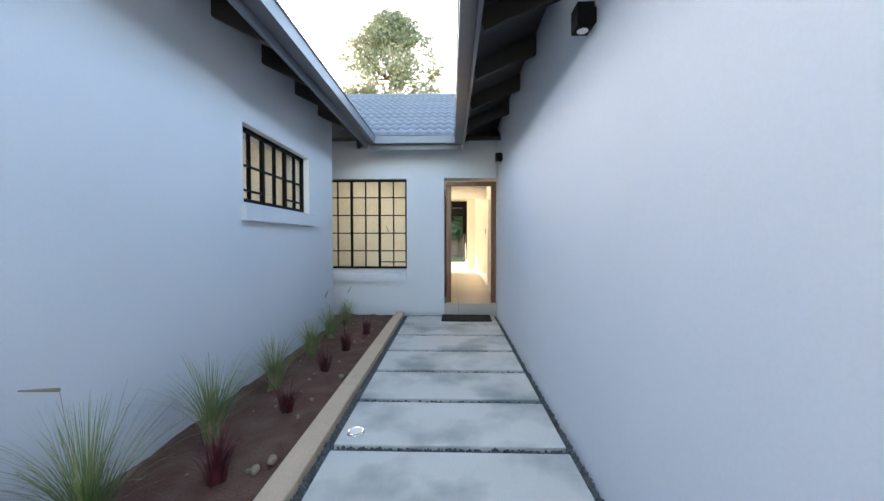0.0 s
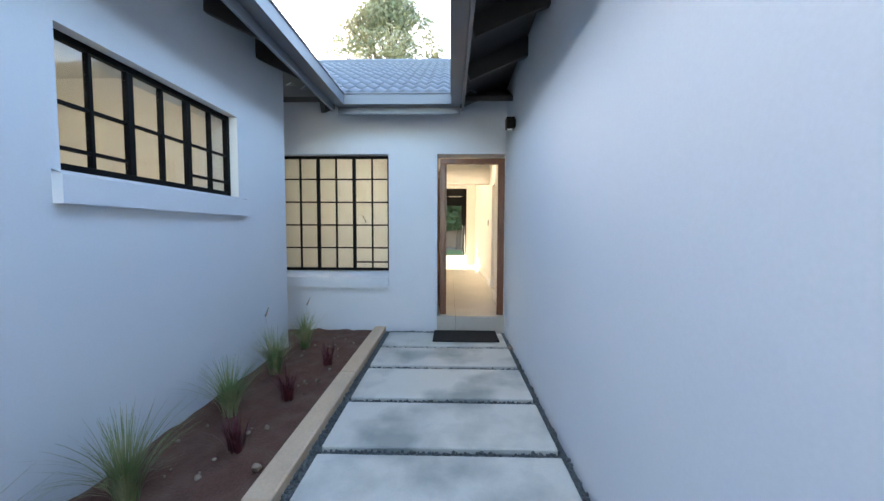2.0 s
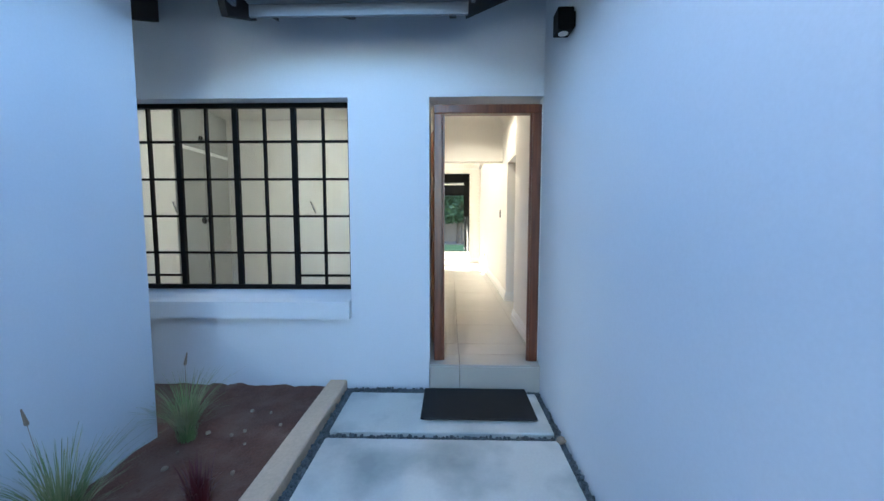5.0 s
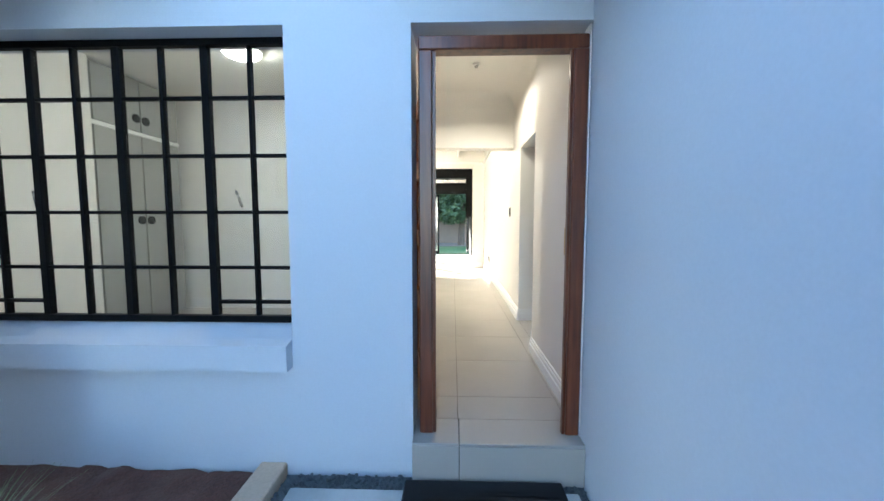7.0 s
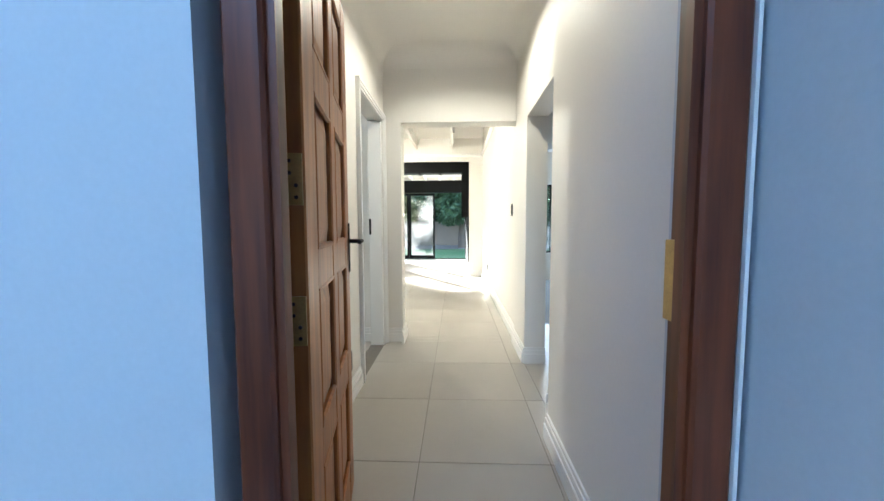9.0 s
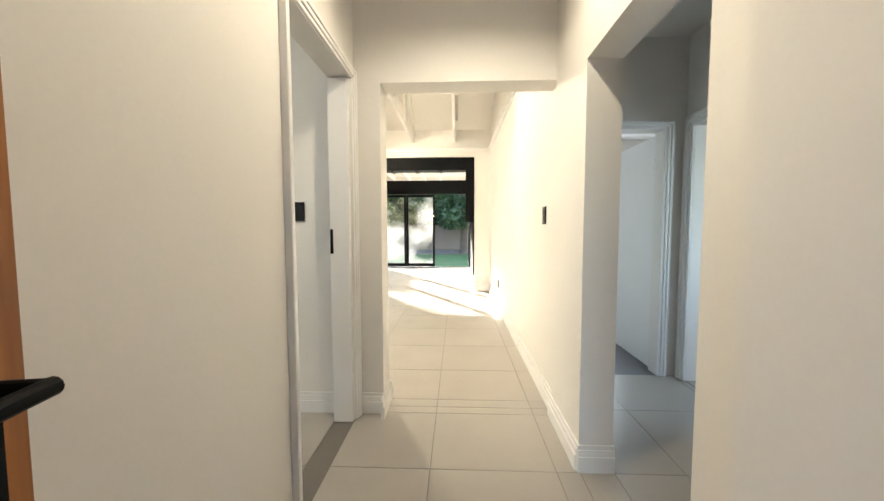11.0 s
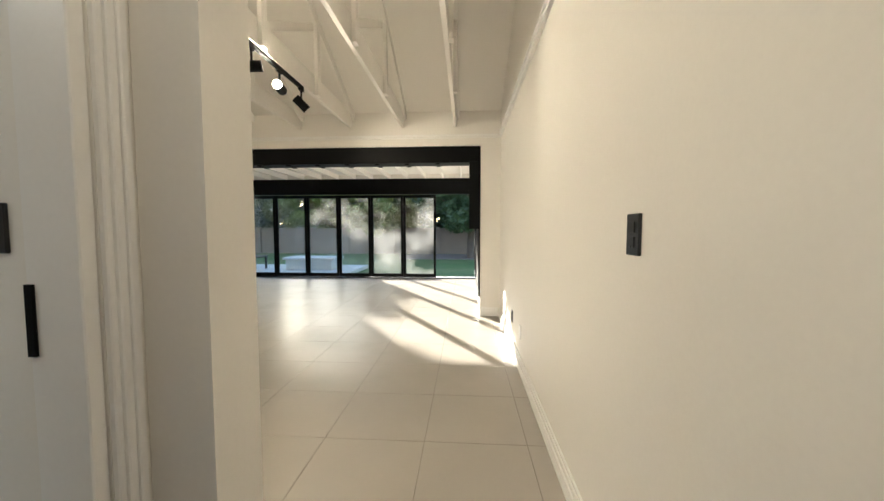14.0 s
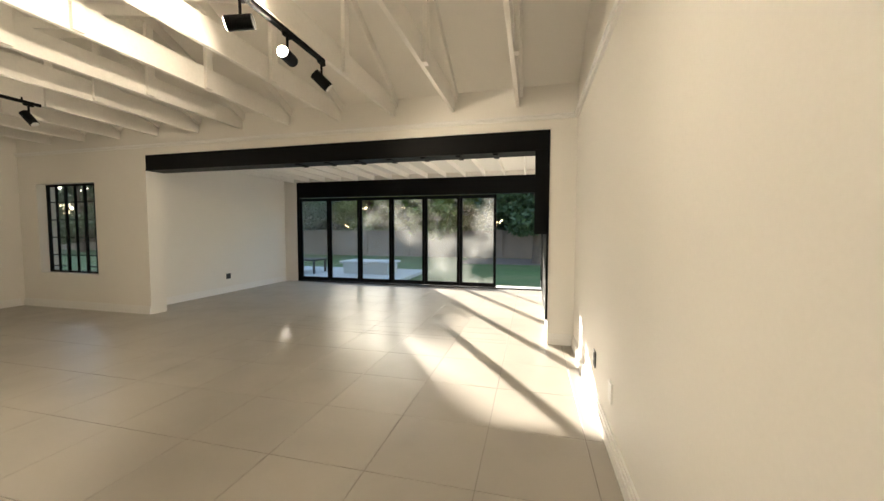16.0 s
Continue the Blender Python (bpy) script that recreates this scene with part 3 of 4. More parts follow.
doorframe = thing("door_frame", (0, 6.455, FLOOR), "varnished mahogany entrance door frame", "door frame")
tagged(doorframe, kind="structure")
for name, b in (("jamb", (-0.082, -0.015, 0.0, 1.91)), ("jamb", (0.662, 0.730, 0.0, 1.91)), ("head", (-0.082, 0.730, 1.91, 1.975))):
    bm = box(b[0], b[1], -0.02, 0.06, b[2], b[3], 0.006)
    part(name, bm, MAHOGANY, doorframe)
for x0, x1 in ((-0.015, 0.0), (0.648, 0.662)):
    part("stop_bead", box(x0, x1, -0.005, 0.02, 0.0, 1.91), MAHOGANY, doorframe)
part("plaster_edge", box(0.7305, 0.7365, -0.022, 0.05, 0.0, 2.02), TRIM, doorframe, "white sealant edge")
bm = box(0.655, 0.6625, 0.030, 0.058, 0.92, 1.06)
part("strike_plate", bm, BRASS, doorframe, "worn brass strike plate")


def panel_door(place, turn):
    """An eight-panel timber leaf; hinge line at the origin, leaf along +x, faces at y 0 and 0.044."""
    w, h, t = 0.745, 1.89, 0.044
    ob = thing("entrance_door", place, "open varnished timber entrance door with raised panels", "door", turn=turn)
    rows = [(0.165, 0.50), (0.605, 0.93), (1.03, 1.375), (1.48, 1.79)]
    cols = [(0.115, 0.333), (0.412, 0.63)]
    for x0, x1 in ((0, 0.115), (0.333, 0.412), (0.63, w)):
        part("stile", box(x0, x1, 0, t, 0, h, 0.004), DOORWOOD, ob)
    zs = [0.0] + [v for r in rows for v in r] + [h]
    for z0, z1 in zip(zs[::2], zs[1::2]):
        for x0, x1 in cols:
            part("rail", box(x0 + 0.0005, x1 - 0.0005, 0.001, t - 0.001, z0 + 0.001, z1 - 0.001, 0.003), DOORWOOD, ob)
    for x0, x1 in cols:
        for z0, z1 in rows:
            bm = bmesh.new()
            for s in (0, 1):
                ys = (0.018, 0.006) if s == 0 else (t - 0.018, t - 0.006)
                a = [bm.verts.new(p) for p in ((x0, ys[0], z0), (x1, ys[0], z0), (x1, ys[0], z1), (x0, ys[0], z1))]
                g = 0.045
                b = [bm.verts.new(p) for p in ((x0 + g, ys[1], z0 + g), (x1 - g, ys[1], z0 + g), (x1 - g, ys[1], z1 - g), (x0 + g, ys[1], z1 - g))]
                bm.faces.new(b)
                for i in range(4):
                    bm.faces.new((a[i], a[(i + 1) % 4], b[(i + 1) % 4], b[i]))
            bmesh.ops.recalc_face_normals(bm, faces=bm.faces)
            part("raised_panel", bm, DOORWOOD, ob)
            bm = bmesh.new()
            for y in (0.006, t - 0.006):
                for p, q in (((x0, z0), (x1, z0)), ((x1, z0), (x1, z1)), ((x1, z1), (x0, z1)), ((x0, z1), (x0, z0))):
                    rod_into(bm, (p[0], y, p[1]), (q[0], y, q[1]), 0.008, sides=6)
            part("panel_moulding", bm, DOORWOOD, ob)
    for side in (-1, 1):
        y = -0.004 if side < 0 else t + 0.004
        handle = part("door_handle", box(0.683, 0.713, min(y, y + side * 0.004), max(y, y + side * 0.004), 0.90, 1.09, 0.001), BLACK, ob, "black lever handle on a long plate")
        bm = rod_into(bmesh.new(), (0.698, y, 1.02), (0.698, y + side * 0.05, 1.02), 0.008)
        rod_into(bm, (0.703, y + side * 0.05, 1.02), (0.59, y + side * 0.05, 1.02), 0.008)
        part("lever", bm, BLACK, handle)
    for z in (0.22, 0.89, 1.17, 1.70):
        hinge = part("hinge", box(-0.004, 0.0, 0.004, 0.04, z - 0.05, z + 0.05), BRASS, ob, "worn brass butt hinge")
        part("hinge_knuckle", rod_into(bmesh.new(), (-0.006, 0.046, z - 0.05), (-0.006, 0.046, z + 0.05), 0.006), BRASS, hinge)
        for dz in (-0.035, -0.012, 0.012, 0.035):
            part("screw", rod_into(bmesh.new(), (-0.0055, 0.016 + 0.012 * (dz > 0), z + dz), (-0.0035, 0.016 + 0.012 * (dz > 0), z + dz), 0.004, sides=8), DARK_TIMBER, hinge)
    return ob


panel_door((-0.008, 6.565, FLOOR + 0.006), 100.6)

mat_ob = thing("doormat", (0.235, 6.125, 0.0), "black rubber doormat on the last path slab", "doormat")
part("mat_body", box(-0.382, 0.382, -0.212, 0.212, 0.0, 0.018, 0.006), MAT_RUBBER, mat_ob)
for i in range(14):
    part("mat_ridge", box(-0.36, 0.36, -0.195 + i * 0.028, -0.231 + i * 0.028, 0.018, 0.0195), MAT_RUBBER, mat_ob)


def wall_lamp(y, z):
    ob = thing("wall_lamp", (0.737, y, z), "small black cube wall lamp under the eaves", "wall lamp", "wall lamps")
    part("lamp_body", box(-0.10, -0.012, -0.05, 0.05, -0.06, 0.06, 0.004), BLACK, ob)
    part("back_plate", box(-0.012, 0.0, -0.04, 0.04, -0.04, 0.04, 0.002), BLACK, ob)
    part("lens", rod_into(bmesh.new(), (-0.056, 0, -0.063), (-0.056, 0, -0.058), 0.028), PAINT, ob, "pale lamp lens")


wall_lamp(2.47, 2.36)
wall_lamp(5.80, 2.41)
light_disc = thing("ground_light", (-0.60, 2.80, 0.0), "round recessed ground light in a path slab", "ground light")
bm = bmesh.new()
rod_into(bm, (0, 0, 0.0), (0, 0, 0.008), 0.058, 0.052, 24)
part("rim", bm, CHROME, light_disc)
part("lens", rod_into(bmesh.new(), (0, 0, 0.008), (0, 0, 0.011), 0.04, sides=24), TRIM, light_disc, "white frosted lens")


# ---- plants ----
def ribbon_plant(name, place, count, length, spread, width, mat, label, seed, category="ornamental grass", part_name="tuft"):
    r = np.random.default_rng(seed)
    verts, faces = [], []
    for _ in range(count):
        ang, L = r.uniform(0, 2 * math.pi), length * r.uniform(0.45, 1.1)
        out, w = spread * r.uniform(0.1, 1.0) ** 1.2, width * r.uniform(0.6, 1.2)
        d, s = np.array([math.cos(ang), math.sin(ang)]), np.array([-math.sin(ang), math.cos(ang)])
        root = d * r.uniform(0, 0.05)
        for k in range(6):
            u = k / 5
            p = root + d * out * L * u ** 1.8
            z = L * (u - 0.35 * out * u ** 2.6)
            half = s * w * (1 - u ** 2) * 0.5 + s * 0.0004
            verts += [(*(p - half), z), (*(p + half), z)]
            if k:
                b = len(verts) - 4
                faces.append((b, b + 1, b + 3, b + 2))
    me = bpy.data.meshes.new(part_name)
    me.from_pydata(verts, [], faces)
    me.materials.append(mat)
    ob = thing(name, place, label, category, name + " in the bed")
    b = new(part_name, me)
    b.parent = ob
    return ob


for i, (x, y, L) in enumerate(((-1.46, 1.15, 0.6), (-1.46, 1.95, 0.6), (-1.45, 2.68, 0.55), (-1.45, 3.46, 0.44), (-1.46, 4.26, 0.40), (-1.50, 4.98, 0.44), (-1.52, 5.68, 0.40))):
    g = ribbon_plant("grass_tuft", (x, y, -0.005), 260, L, 0.85, 0.0045, BLADE, "tuft of fine green ornamental grass in bare soil", 20 + i)
    if i in (1, 5, 6):
        bm = bmesh.new()
        a, top = Vector((0, 0, 0)), Vector((-0.05 + 0.1 * (i == 6), -0.05, L * (1.2 if i > 1 else 1.08)))
        rod_into(bm, a, top, 0.0015, 0.001, 5)
        rod_into(bm, top, top + Vector((0.06, -0.06, 0.09) if i > 1 else (0.0, -0.13, 0.05)), 0.008, 0.003, 6)
        part("seed_head", bm, PEBBLE, g, "pale feathery seed head")
for i, (x, y, s) in enumerate(((-1.17, 1.50, 0.3), (-1.19, 2.33, 0.32), (-1.18, 3.08, 0.22), (-1.18, 3.87, 0.24), (-1.17, 4.50, 0.30), (-1.11, 5.2, 0.22))):
    ribbon_plant("red_shrub", (x, y, -0.005), 60, s, 0.75, 0.012, RED_LEAF, "small dark red leafy plant in bare soil", 60 + i, "shrub", "foliage")


def stone(x, y, r, seed):
    q = np.random.default_rng(seed)
    bm = bmesh.new()
    bmesh.ops.create_icosphere(bm, subdivisions=2, radius=r)
    sc = q.uniform(0.65, 1.25, 3)
    for v in bm.verts:
        v.co = Vector(v.co[i] * sc[i] for i in range(3)) * (1 + 0.25 * noise.noise(v.co * (1.2 / r) + Vector((seed, 0, 0))))
    ob = solid("stone", bm, PEBBLE, "pale loose stone lying on the soil", "stone", "", "stones in the bed")
    ob.location = (x, y, r * 0.25)


for i in range(46):
    q = np.random.default_rng(300 + i)
    stone(q.uniform(-1.6, -1.02), q.uniform(1.4, 6.2), q.uniform(0.005, 0.016), i)
stone(-0.982, 2.49, 0.028, 90)
stone(-1.03, 2.40, 0.026, 91)
stone(-0.975, 3.71, 0.022, 93)
stone(0.70, 5.70, 0.028, 92)


# ---- trim inside ----
def skirting(a, b, side, label="white profiled skirting board"):
    """Skirting along a wall from a to b on the floor; side: unit vector away from the wall."""
    a, b, side = Vector((*a, FLOOR)), Vector((*b, FLOOR)), Vector((*side, 0))
    bm = bmesh.new()
    for t, z0, z1 in ((0.022, 0.0, 0.075), (0.015, 0.075, 0.105), (0.009, 0.105, 0.125)):
        o = side * (t / 2) + Vector((0, 0, (z0 + z1) / 2))
        beam_into(bm, a + o, b + o, t, z1 - z0)
    solid("baseboard", bm, TRIM, label, "skirting board", "structure")


skirting((-0.37, 6.68), (-0.37, 8.235), (1, 0))
skirting((0.755, 6.68), (0.755, 7.66), (-1, 0))
skirting((0.825, 7.66), (0.825, 7.87), (-1, 0))
skirting((0.755, 7.66), (0.825, 7.66), (0, 1))
skirting((0.803, 7.87), (0.985, 7.87), (0, 1))
skirting((0.825, 8.66), (0.825, 9.17), (-1, 0))
skirting((0.815, 8.66), (0.985, 8.66), (0, -1))
skirting((0.845, 9.17), (0.845, 13.54), (-1, 0))
skirting((-0.37, 9.16), (-0.20, 9.16), (0, -1))
skirting((-0.212, 9.07), (-0.212, 9.36), (1, 0))
skirting((0.56, 13.56), (0.82, 13.56), (0, -1))
skirting((-8.12, 13.56), (-5.30, 13.56), (0, -1))
skirting((-8.12, 9.4), (-8.12, 13.5), (1, 0))
skirting((-3.3, 9.16), (-0.49, 9.16), (0, -1))
skirting((-5.78, 13.82), (-5.78, 17.3), (1, 0))


def architrave(axis, p, face, a0, a1, top, width=0.075, label="white moulded door architrave"):
    """Moulded surround on a wall face at p (face: +1 or -1 along the wall's normal)."""
    ob = thing("architrave", (0, 0, FLOOR), label, "door frame")
    tagged(ob, kind="structure")
    for step, far, t in ((0.0, 0.3, 0.016), (0.3, 0.65, 0.024), (0.65, 1.0, 0.03)):
        step, far = step * width, far * width
        lo, hi = sorted((p, p + face * t))
        for name, b0, b1, z0, z1 in (("side_moulding", a0 - far, a0 - step, 0.0, top - FLOOR + step), ("side_moulding", a1 + step, a1 + far, 0.0, top - FLOOR + step),
                                     ("top_moulding", a0 - far, a1 + far, top - FLOOR + step, top - FLOOR + far)):
            part(name, box(b0, b1, lo, hi, z0, z1, 0.003) if axis == "x" else box(lo, hi, b0, b1, z0, z1, 0.003), TRIM, ob)
    return ob


architrave("y", -0.37, 1, 8.305, 9.07, 2.2, 0.055)
architrave("y", 1.96, -1, 8.85, 9.70, 2.08, 0.08)
architrave("x", 9.80, -1, 1.08, 1.80, 2.08, 0.06)
solid("door_lining", box(-0.488, -0.372, 9.035, 9.068, FLOOR, 2.19, 0.003), TRIM, "white door lining with a strike plate", "door frame", "structure")
solid("strike_plate", box(-0.484, -0.468, 9.028, 9.034, 1.20, 1.34), BLACK, "black strike plate on a white door lining", "strike plate", "structure")

side_door = thing("inner_door", (1.82, 9.94, FLOOR + 0.005), "open white painted inner door", "door")
part("leaf", box(0.0, 0.04, 0.0, 0.70, 0.0, 1.87, 0.003), TRIM, side_door)
part("hinge", box(-0.004, 0.0, 0.01, 0.03, 1.60, 1.70), CHROME, side_door, "small metal hinge")


def cornice(a, b, side, z, size=0.05):
    a, b, side = Vector((*a, z)), Vector((*b, z)), Vector((*side, 0))
    bm = bmesh.new()
    beam_into(bm, a + side * 0.012 - Vector((0, 0, size / 2)), b + side * 0.012 - Vector((0, 0, size / 2)), 0.024, size)
    beam_into(bm, a + side * 0.02 - Vector((0, 0, 0.008)), b + side * 0.02 - Vector((0, 0, 0.008)), 0.04, 0.016)
    solid("trim", bm, TRIM, "slim white moulding on the living room wall", "moulding", "structure")


cornice((0.845, 9.34), (0.845, 13.55), (-1, 0), 2.775)
cornice((-8.12, 13.56), (0.83, 13.56), (0, -1), 2.775)


def cove(a, b, side, size=0.16):
    """A concave plaster cove between wall and ceiling."""
    a, b, side = Vector((*a, CEIL)), Vector((*b, CEIL)), Vector((*side, 0))
    bm = bmesh.new()
    rows = []
    for e in (a, b):
        rows.append([bm.verts.new(e + side * (size * (1 - math.cos(u))) + Vector((0, 0, -size * (1 - math.sin(u))))) for u in [i * math.pi / 12 for i in range(7)]])
    for i in range(6):
        bm.faces.new((rows[0][i], rows[0][i + 1], rows[1][i + 1], rows[1][i]))
    solid("trim", bm, PAINT, "plaster cove between hall wall and ceiling", "cornice", "structure", smooth=True)


cove((-0.37, 6.66), (-0.37, 9.16), (1, 0))
cove((0.755, 6.66), (0.755, 7.66), (-1, 0))
cove((0.825, 7.66), (0.825, 9.16), (-1, 0))
cove((-0.37, 9.16), (0.825, 9.16), (0, -1))


def wall_plate(name, place, axis, face, w, h, label, category, rockers=1):
    """A flat plate on a wall: axis of the wall's normal, face its sign."""
    ob = thing(name, place, label, category)
    lo, hi = sorted((0.0, face * 0.010))
    lo2, hi2 = sorted((face * 0.010, face * 0.014))
    part("plate", box(lo, hi, -w / 2, w / 2, -h / 2, h / 2, 0.002) if axis == "x" else box(-w / 2, w / 2, lo, hi, -h / 2, h / 2, 0.002), SWITCH, ob)
    for i in range(rockers):
        z = (i - (rockers - 1) / 2) * h * 0.36
        part("rocker", box(lo2, hi2, -w * 0.22, w * 0.22, z - h * 0.13, z + h * 0.13, 0.001) if axis == "x" else box(-w * 0.22, w * 0.22, lo2, hi2, z - h * 0.13, z + h * 0.13, 0.001), SWITCH, ob)


wall_plate("light_switch", (0.845, 9.477, 1.430), "x", -1, 0.075, 0.12, "black plastic light switch on a white wall", "light switch", 2)
wall_plate("light_switch", (-0.722, 9.16, 1.448), "y", -1, 0.075, 0.115, "black plastic light switch on the bedroom wall", "light switch", 2)
wall_plate("wall_socket", (-0.37, 7.98, 0.44), "x", 1, 0.10, 0.12, "black double wall socket above the skirting", "socket", 2)
wall_plate("wall_socket", (0.845, 12.15, 0.54), "x", -1, 0.075, 0.12, "black wall socket in the sunlit wall", "socket", 2)
wall_plate("wall_socket", (-5.78, 15.5, 0.534), "x", 1, 0.11, 0.11, "black wall socket on the garden room wall", "socket", 2)
ob = thing("wall_socket", (0.845, 11.6, 0.53), "white wall socket low on the wall", "socket")
part("plate", box(-0.010, 0, -0.04, 0.04, -0.06, 0.06, 0.002), TRIM, ob)
lamp("hall_downlight", "SPOT", look((0.31, 8.29, CEIL - 0.045), (0.31, 8.292, 0.0)), 5.0, spot=150, radius=0.04)
ob = thing("ceiling_rose", (0.31, 8.29, CEIL), "small white ceiling fitting in the hall", "ceiling fitting")
part("base", rod_into(bmesh.new(), (0, 0, -0.02), (0, 0, 0), 0.035, sides=20), TRIM, ob)
part("cap", rod_into(bmesh.new(), (0, 0, -0.035), (0, 0, -0.02), 0.015, 0.02, 16), CHROME, ob)


def ceiling_light(place):
    ob = thing("ceiling_light", place, "round white glowing ceiling light", "ceiling light")
    part("base", rod_into(bmesh.new(), (0, 0, -0.03), (0, 0, 0), 0.17, sides=32), TRIM, ob)
    bm = bmesh.new()
    bmesh.ops.create_uvsphere(bm, u_segments=28, v_segments=10, radius=0.16, matrix=Matrix.Translation((0, 0, -0.03)) @ Matrix.Diagonal((1, 1, 0.35, 1)))
    part("diffuser", bm, CEILING_GLOW, ob, "lit white diffuser", True)


ceiling_light((-1.8, 7.92, CEIL))
# unseen light, added in the side wing to warm its window panes
ceiling_light((-3.2, 3.9, 2.75))

# bedroom cupboard
cup = thing("built_in_cupboard", (-3.3, 8.0, FLOOR), "tall grey built-in cupboard with dark round handles", "cupboard")
part("body", box(-0.6, -0.02, 0.0, 1.08, 0.0, 2.62), CUPBOARD, cup)
for y0, y1 in ((0.02, 0.53), (0.55, 1.06)):
    for z0, z1, hz in ((0.06, 2.02, 1.12), (2.07, 2.60, 2.20)):
        d = part("door", box(-0.02, 0.0, y0, y1, z0, z1, 0.002), CUPBOARD, cup)
        hy = y1 - 0.05 if y0 < 0.3 else y0 + 0.05
        part("handle", rod_into(bmesh.new(), (0.0, hy, hz), (0.014, hy, hz), 0.045, sides=20), BLACK, d, "dark half-round handle")
part("rail", box(-0.02, -0.002, 0.0, 1.08, 2.025, 2.065), TRIM, cup, "white rail between the doors")

# ---- living room trusses ----
def truss(x):
    ob = thing("roof_truss", (x, 13.56, 2.88), "white painted timber roof truss open to the room", "truss", "trusses of the living room")
    part("bottom_chord", beam_into(bmesh.new(), (0, -0.01, 0.108), (0, -4.21, 0.108), 0.038, 0.216, bevel=0.003), TIMBER_WHITE, ob)
    part("top_chord", beam_into(bmesh.new(), (0.038, 0.0, 0.155), (0.038, -2.40, 0.155 + 2.40 * SLOPE), 0.038, 0.11, bevel=0.003), TIMBER_WHITE, ob)
    for y in (-1.26, -2.32):
        part("post", beam_into(bmesh.new(), (0.038, y, 0.004), (0.038, y, 0.16 - y * SLOPE), 0.036, 0.075, up=(0, 1, 0), bevel=0.002), TIMBER_WHITE, ob)
    for y0, y1 in ((-1.26, -2.32),):
        part("diagonal", beam_into(bmesh.new(), (0.0, y1 + 0.06, 0.2), (0.0, y0 - 0.03, 0.10 - y0 * SLOPE), 0.036, 0.075, bevel=0.002), TIMBER_WHITE, ob)
    return ob


first = truss(0.20)
for k in range(1, 11):
    copy_thing(first, pose(0.20 - 0.747 * k, 13.56, 2.88))


# track spots
def track_light(place, heads, power):
    ob = thing("track_light", place, "black ceiling track with three spot heads", "track light", "track lights")
    part("track", box(-0.018, 0.018, -0.75, 0.75, 0.0, 0.03, 0.002), BLACK, ob)
    for y in (-0.6, 0.6):
        part("hanger", rod_into(bmesh.new(), (0, y, 0.03), (0, y, 0.06), 0.008), BLACK, ob)
    for y, aim, lit in heads:
        aim = Vector(aim).normalized()
        c = Vector((0, y, -0.15))
        h = part("spot_head", rod_into(bmesh.new(), c - aim * 0.075, c + aim * 0.075, 0.042, sides=24), BLACK, ob)
        bm = rod_into(bmesh.new(), (0, y, 0.0), (0, y, -0.12), 0.009)
        box_into(bm, -0.015, 0.015, y - 0.04, y + 0.04, -0.02, 0.0, 0.002)
        part("stem", bm, BLACK, h)
        part("lens", rod_into(bmesh.new(), c + aim * 0.0752, c + aim * 0.079, 0.036, sides=24), LAMP_GLOW if lit > 0.3 else TRIM, h, "glowing lamp lens" if lit > 0.3 else "pale lamp lens")
        p = Vector(place) + c + aim * 0.095
        # heads with an unlit lens also get a weak added fill lamp
        lamp("spot_and_fill_lamp", "SPOT", look(p, p + aim), power * lit, spot=150, radius=0.03)


track_light((-1.30, 11.27, 2.85), ((-0.12, (-0.85, -0.35, -0.14), 0.75), (0.30, (0.2, -0.93, -0.02), 0.55), (0.72, (0.55, 0.35, -0.6), 0.25)), 42)
track_light((-4.95, 11.45, 2.85), ((-0.30, (-0.75, -0.4, 0.0), 1.0), (0.20, (0.6, -0.6, 0.0), 1.0), (0.65, (0.5, 0.3, -0.8), 0.25)), 7)

# ---- wide opening ----
lintel = thing("steel_lintel", (-5.28, 13.545, 2.40), "black steel beam and lining across the wide opening", "beam")
part("web", box(0.0, 5.838, 0.0, 0.27, 0.0, 0.212, 0.004), BLACK, lintel)
part("bottom_flange", box(0.0, 5.68, -0.004, 0.274, -0.016, 0.0), BLACK, lintel)
for k in range(7):
    part("bracket", box(2.56 + 0.44 * k, 2.62 + 0.44 * k, 0.02, 0.25, -0.035, -0.016, 0.002), BLACK, lintel)
part("side_plate", box(5.815, 5.838, 0.0, 1.20, -1.93, -0.001, 0.003), BLACK, lintel)
part("front_edge", box(5.68, 5.815, -0.003, 0.02, -0.95, -0.001, 0.003), BLACK, lintel)

for k in range(16):
    x = -5.5 + 0.44 * k
    ob = solid("ceiling_joist", box(-0.019, 0.019, 0, 3.49, -0.11, 0.0, 0.003), TIMBER_WHITE, "white painted joist under the garden room ceiling", "joist", "", "joists of the garden room")
    ob.location = (x, 13.82, 2.80)


# ---- folding doors ----
def door_panel(x0, x1):
    ob = thing("folding_door_panel", (x0, 17.36, FLOOR), "black aluminium folding door panel with smeared glass", "folding door", "folding door panels")
    w, h, f = x1 - x0, 2.10, 0.062
    part("stile", box(0.003, f, 0, 0.045, 0.03, h, 0.003), BLACK, ob)
    part("stile", box(w - f, w - 0.003, 0, 0.045, 0.03, h, 0.003), BLACK, ob)
    part("bottom_rail", box(f, w - f, 0, 0.045, 0.03, 0.125, 0.003), BLACK, ob)
    part("top_rail", box(f, w - f, 0, 0.045, h - 0.07, h, 0.003), BLACK, ob)
    p = part("pane", box(f - 0.004, w - f + 0.004, 0.02, 0.025, 0.12, h - 0.065), DOOR_GLASS, ob, "smeared sunlit glass")
    p.visible_shadow = False
    part("handle", box(w - 0.045, w - 0.02, -0.014, 0.0, 0.92, 1.05, 0.003), BLACK, ob)


